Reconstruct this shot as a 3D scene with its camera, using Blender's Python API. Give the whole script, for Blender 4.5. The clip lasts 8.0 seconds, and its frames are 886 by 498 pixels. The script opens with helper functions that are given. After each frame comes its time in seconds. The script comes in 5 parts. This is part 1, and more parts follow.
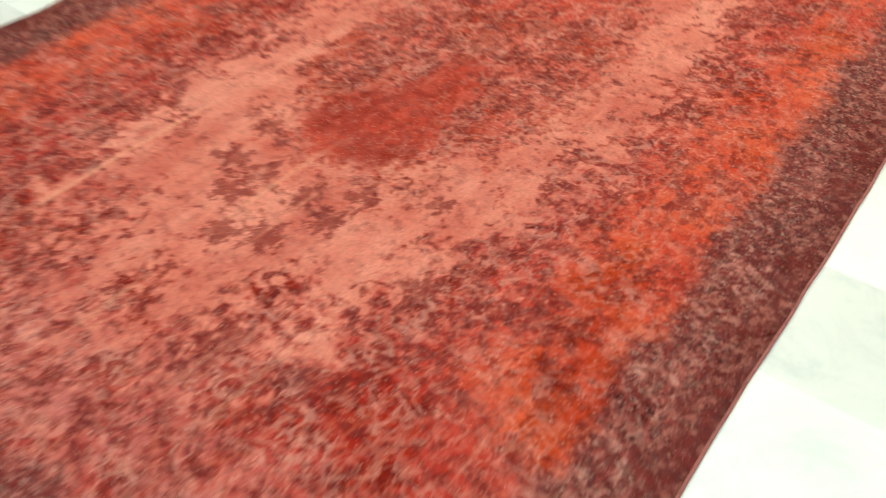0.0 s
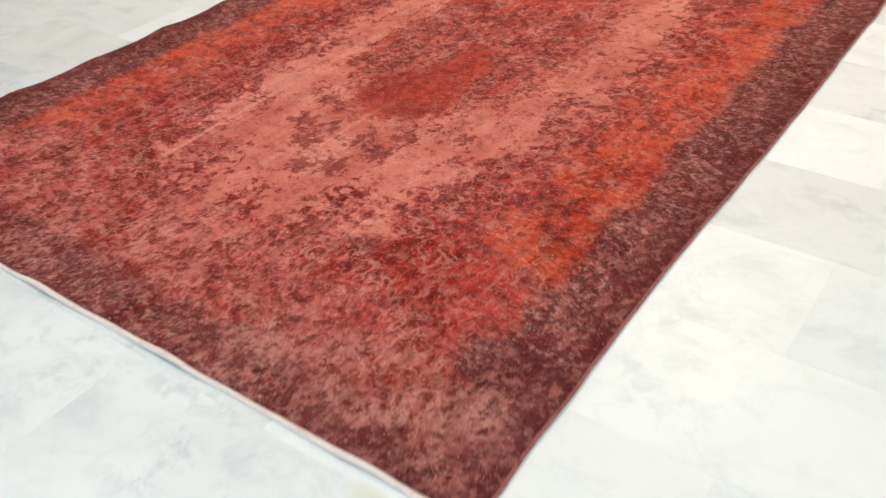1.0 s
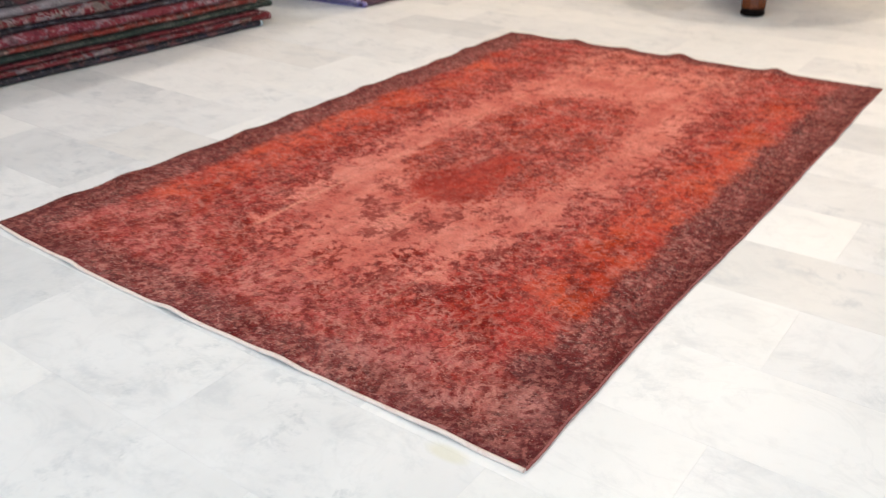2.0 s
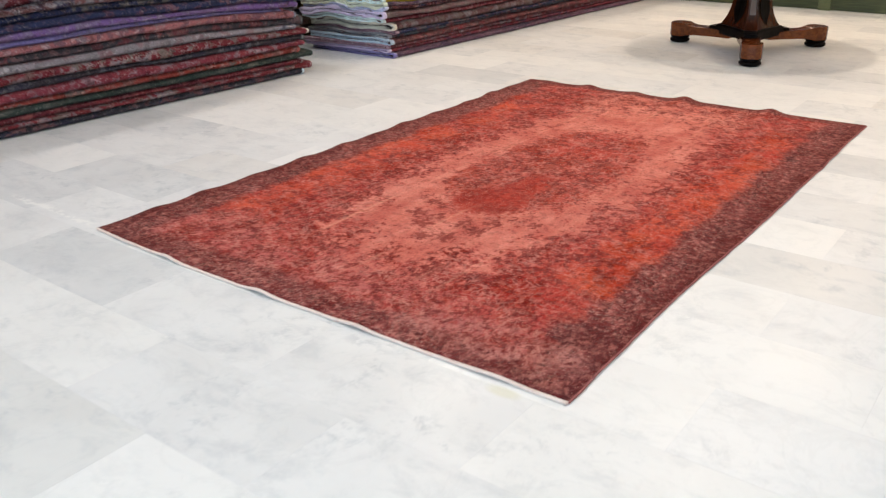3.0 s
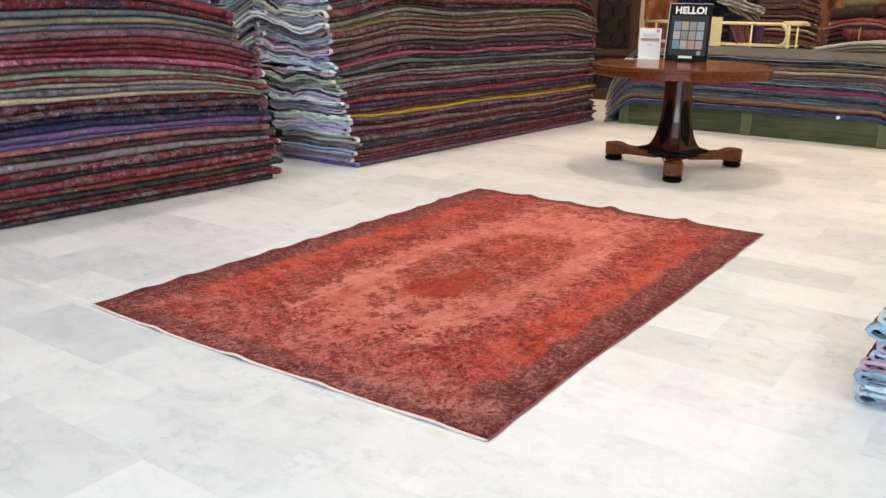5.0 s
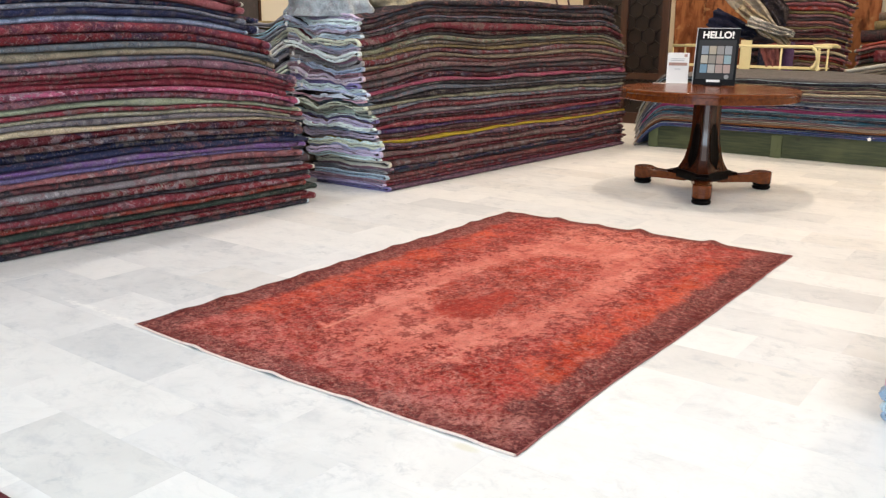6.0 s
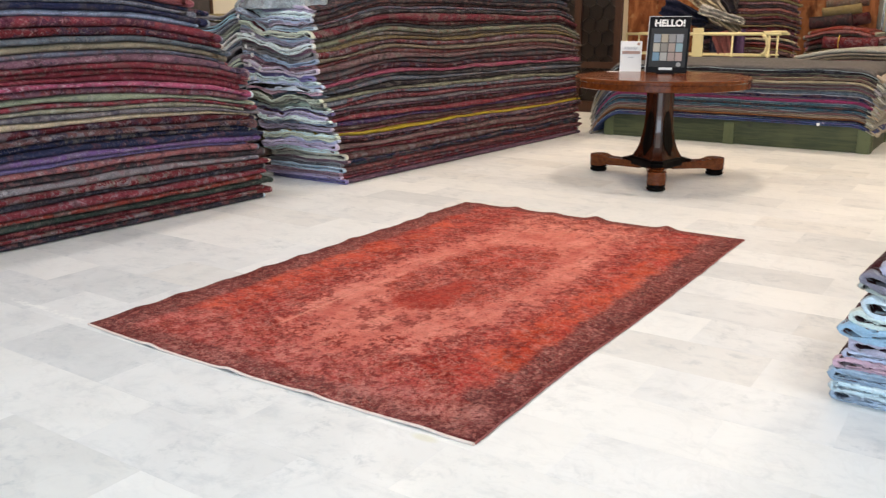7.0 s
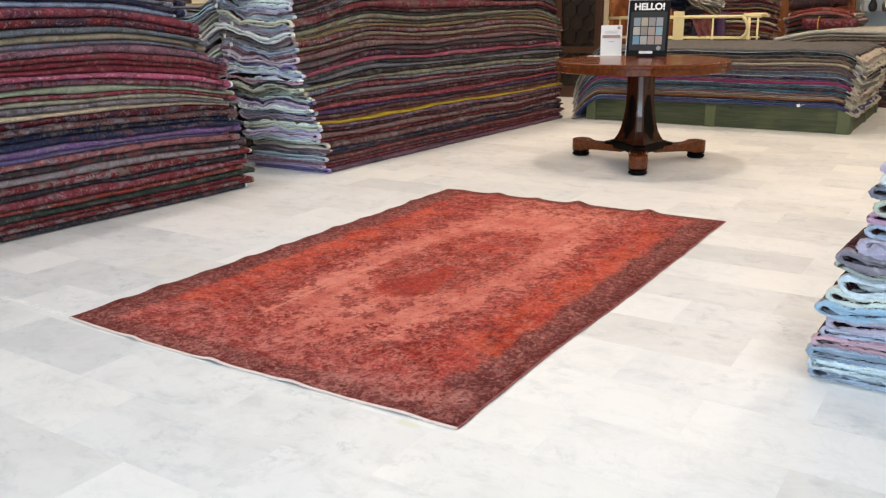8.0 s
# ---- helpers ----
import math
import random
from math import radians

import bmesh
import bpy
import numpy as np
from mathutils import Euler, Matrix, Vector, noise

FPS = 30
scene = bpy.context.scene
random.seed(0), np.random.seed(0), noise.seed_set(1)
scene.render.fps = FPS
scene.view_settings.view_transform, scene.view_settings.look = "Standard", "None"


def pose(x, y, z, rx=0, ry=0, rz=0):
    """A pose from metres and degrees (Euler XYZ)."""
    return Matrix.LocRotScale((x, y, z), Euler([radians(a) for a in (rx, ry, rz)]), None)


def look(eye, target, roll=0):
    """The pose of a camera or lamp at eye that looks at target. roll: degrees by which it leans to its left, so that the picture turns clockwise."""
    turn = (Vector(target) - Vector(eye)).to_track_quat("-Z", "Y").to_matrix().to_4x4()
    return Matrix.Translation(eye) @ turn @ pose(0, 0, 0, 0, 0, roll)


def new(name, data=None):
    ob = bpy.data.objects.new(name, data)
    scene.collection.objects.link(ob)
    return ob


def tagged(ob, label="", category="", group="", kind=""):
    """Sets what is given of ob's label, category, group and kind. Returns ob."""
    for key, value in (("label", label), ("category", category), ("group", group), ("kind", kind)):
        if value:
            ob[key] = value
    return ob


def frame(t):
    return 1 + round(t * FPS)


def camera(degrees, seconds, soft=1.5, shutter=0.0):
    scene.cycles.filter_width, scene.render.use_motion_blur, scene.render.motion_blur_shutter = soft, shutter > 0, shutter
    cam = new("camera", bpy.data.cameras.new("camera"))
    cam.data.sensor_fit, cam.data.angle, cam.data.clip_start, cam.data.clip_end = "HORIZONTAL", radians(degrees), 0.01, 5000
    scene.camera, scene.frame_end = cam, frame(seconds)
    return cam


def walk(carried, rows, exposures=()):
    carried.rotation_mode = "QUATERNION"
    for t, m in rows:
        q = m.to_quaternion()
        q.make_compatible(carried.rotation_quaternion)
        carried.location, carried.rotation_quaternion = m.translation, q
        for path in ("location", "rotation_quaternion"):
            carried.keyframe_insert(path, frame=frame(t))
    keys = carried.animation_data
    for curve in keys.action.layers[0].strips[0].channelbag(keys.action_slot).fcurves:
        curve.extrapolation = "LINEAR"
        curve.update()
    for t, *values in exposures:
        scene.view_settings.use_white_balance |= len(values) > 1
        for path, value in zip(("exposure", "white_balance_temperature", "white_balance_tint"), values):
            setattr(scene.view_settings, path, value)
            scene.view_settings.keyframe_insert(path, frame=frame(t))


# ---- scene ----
cam = camera(54.6, 8.0, soft=1.3, shutter=0.6)
PATH = [
    (0, (0.082, -0.125, 0.983), (-0.76, 1.099, -0.356), 2.1),
    (0.3, (0.204, -0.294, 0.955), (-0.764, 0.955, -0.274), -1.0),
    (0.5, (0.267, -0.368, 0.998), (-0.707, 0.835, -0.269), -1.7),
    (1, (0.425, -0.574, 1.005), (-0.559, 0.693, -0.19), -3.5),
    (1.5, (0.525, -0.828, 1.03), (-0.486, 0.51, -0.06), -3.0),
    (2, (0.603, -1.042, 1.076), (-0.461, 0.379, 0.155), -0.9),
    (2.2, (0.634, -1.123, 1.069), (-0.441, 0.316, 0.19), -0.2),
    (3.3, (0.782, -1.591, 1.096), (-0.317, -0.114, 0.315), -1.5),
    (3.5, (0.79, -1.678, 1.11), (-0.265, -0.172, 0.323), -1.2),
    (4, (0.865, -1.773, 1.138), (-0.143, -0.201, 0.421), 0.9),
    (4.5, (1.003, -1.801, 1.156), (-0.043, -0.209, 0.545), 1.6),
    (5, (1.092, -1.837, 1.164), (0.009, -0.249, 0.611), 1.2),
    (5.2, (1.116, -1.865, 1.168), (0.017, -0.282, 0.631), 1.1),
    (6.3, (1.148, -1.908, 1.179), (-0.009, -0.354, 0.682), 0.4),
    (6.5, (1.15, -1.903, 1.179), (0.016, -0.334, 0.675), 0.3),
    (7, (1.166, -1.898, 1.178), (0.09, -0.293, 0.659), -0.1),
    (7.5, (1.179, -1.896, 1.169), (0.129, -0.279, 0.636), -0.7),
    (8, (1.187, -1.892, 1.173), (0.141, -0.277, 0.627), -0.9),
]
walk(cam, [(t, look(eye, target, roll)) for t, eye, target, roll in PATH],
     [(0.0, -0.24, 6250, -12), (0.5, -0.50, 6300, -5), (1.2, -0.53, 6270, 7), (2.2, -0.53, 6300, 10), (3.5, -0.65, 6300, 10), (4.0, -0.72, 6300, 10), (5.0, -0.52, 6300, 10), (6.4, -0.36, 6300, 10), (7.0, -0.52, 6300, 10), (8.0, -0.55, 6300, 10)])

# ---- world and lamps ----
world = bpy.data.worlds.new("sky")
scene.world = world
world.use_nodes = True
_nt = world.node_tree
_sky = _nt.nodes.new("ShaderNodeTexSky")
_sky.sky_type, _sky.sun_disc = "NISHITA", False
_sky.sun_elevation, _sky.sun_rotation = radians(40), radians(150)
_nt.links.new(_sky.outputs[0], _nt.nodes["Background"].inputs[0])
_nt.nodes["Background"].inputs[1].default_value = 0.12

X0, X1, Y0, Y1, H = -5.2, 5.4, -5.6, 11.6, 3.9   # room
WINDOW_POWER, PANEL_POWER = 405.0, 80.0


def area(name, m, sx, sy, watts, colour):
    d = bpy.data.lights.new(name, "AREA")
    d.shape, d.size, d.size_y, d.energy, d.color = "RECTANGLE", sx, sy, watts, colour
    ob = new(name, d)
    ob.matrix_world = m
    return ob


area("shop_window_daylight", look((1.6, Y0 + 0.06, 1.6), (1.6, 2.0, 1.2)), 6.3, 2.3, WINDOW_POWER, (0.66, 0.84, 1.0))
PANELS = [(x, y) for y in (-2.6, 0.8, 4.4, 7.4, 10.0) for x in (-3.6, -1.1, 2.2)]
SHARE = {-2.6: 0.15, 0.8: 0.50, 4.4: 1.02, 7.4: 0.74, 10.0: 0.58}
for px, py in PANELS:
    warm = min(1.0, max(0.0, (py - 0.6) / 4.6))
    area("ceiling_lamp", look((px, py, H - 0.05), (px, py + 0.001, 0)), 0.17, 0.17, PANEL_POWER * SHARE[py],
         (1.0, 0.98 - 0.205 * warm, 0.98 - 0.43 * warm))


# ---- materials ----
class V:
    """A socket that takes arithmetic, to write node materials as formulas."""

    def __init__(self, mat, out):
        self.m, self.o = mat, out

    def _op(self, op, b=None, c=None):
        n = self.m.nt.nodes.new("ShaderNodeMath")
        n.operation = op
        self.m.put(n.inputs[0], self)
        if b is not None:
            self.m.put(n.inputs[1], b)
        if c is not None:
            self.m.put(n.inputs[2], c)
        return V(self.m, n.outputs[0])

    def __add__(self, b): return self._op("ADD", b)
    def __sub__(self, b): return self._op("SUBTRACT", b)
    def __mul__(self, b): return self._op("MULTIPLY", b)
    def __truediv__(self, b): return self._op("DIVIDE", b)
    def power(self, b): return self._op("POWER", b)
    def least(self, b): return self._op("MINIMUM", b)
    def most(self, b): return self._op("MAXIMUM", b)
    def absolute(self): return self._op("ABSOLUTE")
    def sine(self): return self._op("SINE")
    def root(self): return self._op("SQRT")
    def inverse(self): return (self * -1.0 + 1.0)

    def clamped(self):
        self.o.node.use_clamp = True
        return self

    def step(self, a, b):
        """0 below a, 1 above b, smooth between (a > b turns it round)."""
        n = self.m.nt.nodes.new("ShaderNodeMapRange")
        n.interpolation_type = "SMOOTHSTEP"
        lo, hi, f, t = (a, b, 0.0, 1.0) if a < b else (b, a, 1.0, 0.0)
        self.m.put(n.inputs[0], self)
        for k, v in zip((1, 2, 3, 4), (lo, hi, f, t)):
            n.inputs[k].default_value = v
        return V(self.m, n.outputs[0])


class Mat:
    def __init__(self, name, rough=0.6, metal=0.0, spec=0.5, colour=None):
        self.mat = bpy.data.materials.new(name)
        self.mat.use_nodes = True
        self.nt = self.mat.node_tree
        self.b = self.nt.nodes["Principled BSDF"]
        self.b.inputs["Roughness"].default_value = rough
        self.b.inputs["Metallic"].default_value = metal
        self.b.inputs["Specular IOR Level"].default_value = spec
        if colour:
            self.b.inputs["Base Color"].default_value = (*colour, 1)

    def put(self, socket, v):
        if isinstance(v, V):
            self.nt.links.new(v.o, socket)
        elif isinstance(v, tuple):
            socket.default_value = (*v, 1) if socket.type == "RGBA" else v
        else:
            socket.default_value = v

    def coords(self, which="Object"):
        n = self.nt.nodes.new("ShaderNodeTexCoord")
        return V(self, n.outputs[which])

    def world_place(self):
        return V(self, self.nt.nodes.new("ShaderNodeNewGeometry").outputs["Position"])

    def split(self, v):
        n = self.nt.nodes.new("ShaderNodeSeparateXYZ")
        self.put(n.inputs[0], v)
        return [V(self, n.outputs[k]) for k in range(3)]

    def join(self, x, y, z):
        n = self.nt.nodes.new("ShaderNodeCombineXYZ")
        for k, v in enumerate((x, y, z)):
            self.put(n.inputs[k], v)
        return V(self, n.outputs[0])

    def noise(self, vec, scale, detail=3.0, rough=0.5, bent=0.0, colour=False):
        n = self.nt.nodes.new("ShaderNodeTexNoise")
        self.put(n.inputs["Vector"], vec)
        for k, v in (("Scale", scale), ("Detail", detail), ("Roughness", rough), ("Distortion", bent)):
            n.inputs[k].default_value = v
        return V(self, n.outputs["Color" if colour else "Fac"])

    def cells(self, vec, scale, feature="F1", out="Distance", spread=1.0):
        n = self.nt.nodes.new("ShaderNodeTexVoronoi")
        n.feature = feature
        self.put(n.inputs["Vector"], vec)
        n.inputs["Scale"].default_value = scale
        n.inputs["Randomness"].default_value = spread
        return V(self, n.outputs[out])

    def leaves(self, vec, scale, lobes, size, slim=0.0):
        """Scattered lobed leaves (slim: long ones), turned at random: their shape, and two random numbers a leaf."""
        n = self.nt.nodes.new("ShaderNodeTexVoronoi")
        n.voronoi_dimensions = "2D"
        self.put(n.inputs["Vector"], vec)
        n.inputs["Scale"].default_value = scale
        s = self.nt.nodes.new("ShaderNodeVectorMath")
        s.operation = "SUBTRACT"
        self.put(s.inputs[0], vec)
        self.nt.links.new(n.outputs["Position"], s.inputs[1])
        u, w, _ = self.split(V(self, s.outputs[0]))
        a, c1, c2 = self.split(V(self, n.outputs["Color"]))
        turn = w._op("ARCTAN2", u) + a * 6.283
        r = (u * u + w * w).root()
        if slim:
            lng, sht = r * turn._op("COSINE"), r * turn.sine()
            shape = ((lng / size) * (lng / size) + sht.absolute() / (size * slim)) * -1.0 + 1.0
            return shape.step(0.0, 0.35), c1, c2
        edge = ((turn * (lobes / 2.0))._op("COSINE").absolute() * 0.60 + 0.40) * size
        edge = edge * (c1 * 0.6 + 0.7)
        return ((edge - r) / size).step(-0.06, 0.10), c1, c2

    def mix(self, fac, a, b, kind="MIX"):
        n = self.nt.nodes.new("ShaderNodeMix")
        n.data_type, n.blend_type = "RGBA", kind
        self.put(n.inputs[0], fac)
        self.put(n.inputs[6], a)
        self.put(n.inputs[7], b)
        return V(self, n.outputs[2])

    def shift(self, vec, by, amount):
        """vec moved by the colour noise by."""
        n = self.nt.nodes.new("ShaderNodeVectorMath")
        n.operation = "MULTIPLY_ADD"
        self.put(n.inputs[0], by)
        n.inputs[1].default_value = (amount,) * 3
        self.put(n.inputs[2], vec)
        return V(self, n.outputs[0])

    def scaled(self, vec, x, y, z):
        n = self.nt.nodes.new("ShaderNodeVectorMath")
        n.operation = "MULTIPLY"
        self.put(n.inputs[0], vec)
        n.inputs[1].default_value = (x, y, z)
        return V(self, n.outputs[0])

    def info(self, out):
        return V(self, self.nt.nodes.new("ShaderNodeObjectInfo").outputs[out])

    def hsv(self, colour, hue=0.5, sat=1.0, val=1.0):
        n = self.nt.nodes.new("ShaderNodeHueSaturation")
        for k, v in zip((0, 1, 2), (hue, sat, val)):
            self.put(n.inputs[k], v)
        self.put(n.inputs[4], colour)
        return V(self, n.outputs[0])

    def colour(self, v):
        self.put(self.b.inputs["Base Color"], v)
        return self

    def rough(self, v):
        self.put(self.b.inputs["Roughness"], v)
        return self

    def bump(self, h, strength=0.3, far=0.002):
        n = self.nt.nodes.new("ShaderNodeBump")
        n.inputs["Strength"].default_value, n.inputs["Distance"].default_value = strength, far
        self.put(n.inputs["Height"], h)
        self.put(self.b.inputs["Normal"], V(self, n.outputs[0]))
        return self

    def sheen(self, amount, tint=(1, 1, 1)):
        self.b.inputs["Sheen Weight"].default_value = amount
        self.b.inputs["Sheen Roughness"].default_value = 0.5
        self.b.inputs["Sheen Tint"].default_value = (*tint, 1)
        return self


def rug_material():
    """Overdyed, worn red rug: dark mottled border, orange flanks, pale ring round a leafy medallion."""
    m = Mat("overdyed_rug_pile", 0.95, spec=0.05)
    p = m.coords()
    x, y, _ = m.split(p)
    ax = (x + 0.865).absolute()                     # the two halves mirror one another
    in_x = (x * -1.0).least(x + 1.8)                # distance in from the long sides
    in_y = y.least(y * -1.0 + 2.8)
    # wear and drawing at three sizes, mirrored about the long axis, wandering a little
    q = m.shift(m.join(ax, y, 0.0), m.noise(p, 3.0, 2.0, colour=True), 0.07)
    big = m.noise(p, 2.4, 3.0, 0.55)
    mid = m.noise(p, 7.0, 3.0, 0.6)
    clump = m.noise(q, 13.0, 4.0, 0.62, 0.8)
    warped = m.shift(q, m.noise(p, 38.0, 2.0, colour=True), 0.022)
    curl = m.noise(warped, 40.0, 3.0, 0.60, 0.6)
    curl2 = m.noise(m.shift(warped, m.noise(p, 1.0, 0.0, colour=True), 3.0), 44.0, 3.0, 0.60, 0.6)
    grit = m.noise(m.shift(p, m.noise(p, 70.0, 2.0, colour=True), 0.016), 54.0, 3.0, 0.60)
    jag = (clump - 0.5) * 1.3 + (curl - 0.5) * 1.2 + (grit - 0.5) * 0.35
    # outlines: pale ring, medallion, its two solid lobes
    def oval(cx, cy, rx, ry, k, rag):
        u, v = ((x - cx) / rx).absolute(), ((y - cy) / ry).absolute()
        return (u.power(k) + v.power(k)).power(1.0 / k) + jag * rag
    in_ring = oval(-0.865, 1.42, 0.435, 1.07, 2.3, 0.85).step(1.14, 0.88)
    med = oval(-0.865, 1.42, 0.290, 0.62, 2.2, 0.80)
    in_med = med.step(1.10, 0.86)
    low = oval(-0.86, 0.985, 0.130, 0.145, 2.3, 0.30)
    tail = oval(-0.84, 1.15, 0.075, 0.19, 2.0, 1.0)
    in_lobe = low.least(tail).step(1.16, 0.76)
    in_top = oval(-0.89, 1.74, 0.15, 0.24, 2.0, 0.9).step(1.15, 0.75)
    open_ring = in_ring * in_med.inverse()
    # grounds
    field = m.mix(mid.step(0.34, 0.66), (0.330, 0.024, 0.019), (0.430, 0.050, 0.038))
    salmon = m.mix(mid.step(0.35, 0.68), (0.590, 0.160, 0.118), (0.700, 0.255, 0.195))
    orange = m.mix(mid.step(0.32, 0.68), (0.480, 0.042, 0.018), (0.590, 0.088, 0.036))
    rose = m.mix(m.noise(p, 9.0, 3.0).step(0.36, 0.64), (0.380, 0.078, 0.072), (0.530, 0.170, 0.155))
    c = field
    flank = (in_x + jag * 0.12 + (big - 0.5) * 0.30).step(0.42, 0.25) * in_y.step(0.24, 0.44) * big.step(0.30, 0.46)
    c = m.mix(flank * 0.95, c, orange)
    red = oval(-0.34, 0.40, 0.21, 0.13, 2.0, 0.9).step(1.3, 0.6)
    red = red.most(m.noise(p, 3.3, 3.0).step(0.52, 0.66) * in_ring.inverse() * 0.8)
    c = m.mix(red * 0.85, c, (0.380, 0.026, 0.020))
    ends = (y + (mid - 0.5) * 0.26).step(0.46, 0.18) * (big * 0.7 + 0.5).least(1.0)
    c = m.mix(ends * red.inverse() * 0.68, c, rose)
    c = m.mix((y + jag * 0.2).step(2.18, 2.40) * ax.step(0.52, 0.34) * 0.75, c, salmon)
    streak = m.noise(m.scaled(p, 5.0, 1.0, 1.0), 2.4, 4.0, 0.6)
    c = m.mix(in_ring * (streak.step(0.34, 0.62) * 0.40 + 0.58), c, salmon)
    c = m.mix(in_med * 0.80, c, (0.400, 0.040, 0.026))
    c = m.mix(in_top * 0.80, c, (0.420, 0.036, 0.022))
    # woven leaves: crowded in medallion and corners, a garland under the medallion, none in the ring
    gar = med.step(0.96, 1.04) * med.step(1.50, 1.18) * y.step(1.02, 0.80)
    dens = open_ring * -0.72 + 0.62 - in_lobe * 0.9 - flank * 0.26 - in_top * 0.25 + (clump - 0.5) * 1.9 + gar * 0.30 - ends * 0.10 + in_med * 0.04
    maroon = m.mix(mid.step(0.36, 0.64), (0.150, 0.016, 0.014), (0.230, 0.026, 0.020))
    pq = m.shift(q, m.noise(p, 60.0, 2.0, colour=True), 0.016)
    for scale, lobes, size, bias, k in ((10.0, 7.0, 0.050, -0.10, 0.80), (19.0, 5.0, 0.030, -0.04, 0.76)):
        shape, k1, k2 = m.leaves(pq, scale, lobes, size)
        c = m.mix(shape * (dens - k2 + bias).step(-0.03, 0.08) * k * (grit.step(0.62, 0.46) * 0.6 + 0.4), c, maroon)
    c = m.mix((curl + (dens - 0.5) * 0.20).step(0.52, 0.62) * (dens.step(0.02, 0.30)) * 0.66, c, (0.195, 0.022, 0.018))
    c = m.mix((curl2 + (clump - 0.5) * -0.30).step(0.53, 0.62) * (open_ring * -0.8 + 1.0) * in_lobe.inverse() * (flank * -0.60 + 1.0) * (in_med * 0.22 + 0.46), c, (0.560, 0.150, 0.108))
    c = m.mix(grit.step(0.56, 0.68) * (open_ring * -0.7 + 1.0) * in_lobe.inverse() * 0.34, c, (0.620, 0.235, 0.175))
    c = m.mix(grit.step(0.42, 0.32) * (open_ring * -0.8 + 1.0) * 0.30, c, (0.180, 0.020, 0.017))
    c = m.mix(in_lobe * 0.86, c, m.mix((curl * 0.6 + mid * 0.5).step(0.44, 0.62), (0.400, 0.040, 0.022), (0.270, 0.022, 0.014)))
    # single leaves lying in the pale ground, where the dye took deepest
    for cx, cy, size, turn, lobes in ((-0.79, 0.605, 0.048, 0.3, 7.0), (-0.735, 0.70, 0.044, 1.4, 7.0), (-0.725, 0.795, 0.040, 2.4, 3.0), (-0.865, 0.575, 0.040, 0.9, 5.0),
                                      (-0.93, 0.66, 0.046, 2.0, 5.0), (-1.00, 0.735, 0.044, 0.2, 5.0), (-1.02, 0.85, 0.036, 1.1, 5.0), (-0.50, 0.665, 0.048, 0.5, 5.0), (-0.665, 0.395, 0.060, 2.7, 5.0), (-0.60, 0.86, 0.034, 0.1, 5.0)):
        u, w = x - cx + (curl - 0.5) * 0.07, y - cy + (curl2 - 0.5) * 0.07
        edge = (((w._op("ARCTAN2", u) + turn) * (lobes / 2.0))._op("COSINE").absolute() * 0.62 + 0.38) * size
        c = m.mix((((edge - (u * u + w * w).root()) / size) - (grit - 0.5) * 1.0).step(-0.10, 0.20) * 0.82, c, maroon)
    # border: a dark guard outside, a speckled band with a scalloped inner edge, thinner across the far end
    scallop = ((y * 8.7).sine().absolute() - 0.5) * 0.022
    side_b = in_x + scallop + jag * 0.085
    bord = side_b.step(0.190, 0.140).most((y * -1.0 + 2.8 + jag * 0.06).step(0.085, 0.05)).most((y + jag * 0.10).step(0.125, 0.07) * 0.92)
    bord = bord.most(oval(-0.10, 0.275, 0.12, 0.075, 2.0, 0.5).step(1.1, 0.8))
    bcol = m.mix(mid.step(0.38, 0.62), (0.052, 0.011, 0.013), (0.110, 0.023, 0.023))
    bcol = m.mix(curl2.step(0.47, 0.57) * 0.60, bcol, (0.270, 0.050, 0.046))
    bcol = m.mix(curl.step(0.53, 0.60) * 0.60, bcol, (0.135, 0.072, 0.062))
    bcol = m.mix(grit.step(0.55, 0.63) * 0.66, bcol, (0.450, 0.190, 0.160))
    bcol = m.mix(grit.step(0.44, 0.34) * 0.62, bcol, (0.058, 0.010, 0.012))
    guard = (in_x + jag * 0.06).step(0.082, 0.040).most((y * -1.0 + 2.8 + jag * 0.03).step(0.06, 0.03)).most((y + jag * 0.05).step(0.060, 0.025) * (x + 0.9).absolute().step(0.45, 0.68))
    guard = guard.most(oval(-0.085, 0.275, 0.085, 0.060, 2.0, 0.4).step(1.1, 0.8))
    bcol = m.mix(guard * 0.74, bcol, m.mix(grit.step(0.5, 0.66) * 0.5, (0.076, 0.014, 0.015), (0.200, 0.060, 0.050)))
    rub = oval(-0.30, 0.135, 0.27, 0.085, 2.0, 0.7).step(1.25, 0.65) * grit.step(0.34, 0.52)
    bcol = m.mix(rub * 0.80, bcol, (0.470, 0.190, 0.165))
    c = m.mix(rub * 0.55 * guard.inverse(), c, (0.440, 0.165, 0.145))
    c = m.mix(bord * 0.94, c, bcol)
    # dye left deep in broad patches
    deep = (m.noise(m.scaled(p, 1.0, 0.7, 1.0), 6.0, 4.0, 0.6) + (curl - 0.5) * 0.25).step(0.49, 0.60) * (open_ring * -0.9 + 1.0)
    c = m.mix(deep * 0.70, c, m.hsv(c, 0.5, 1.15, 0.66))
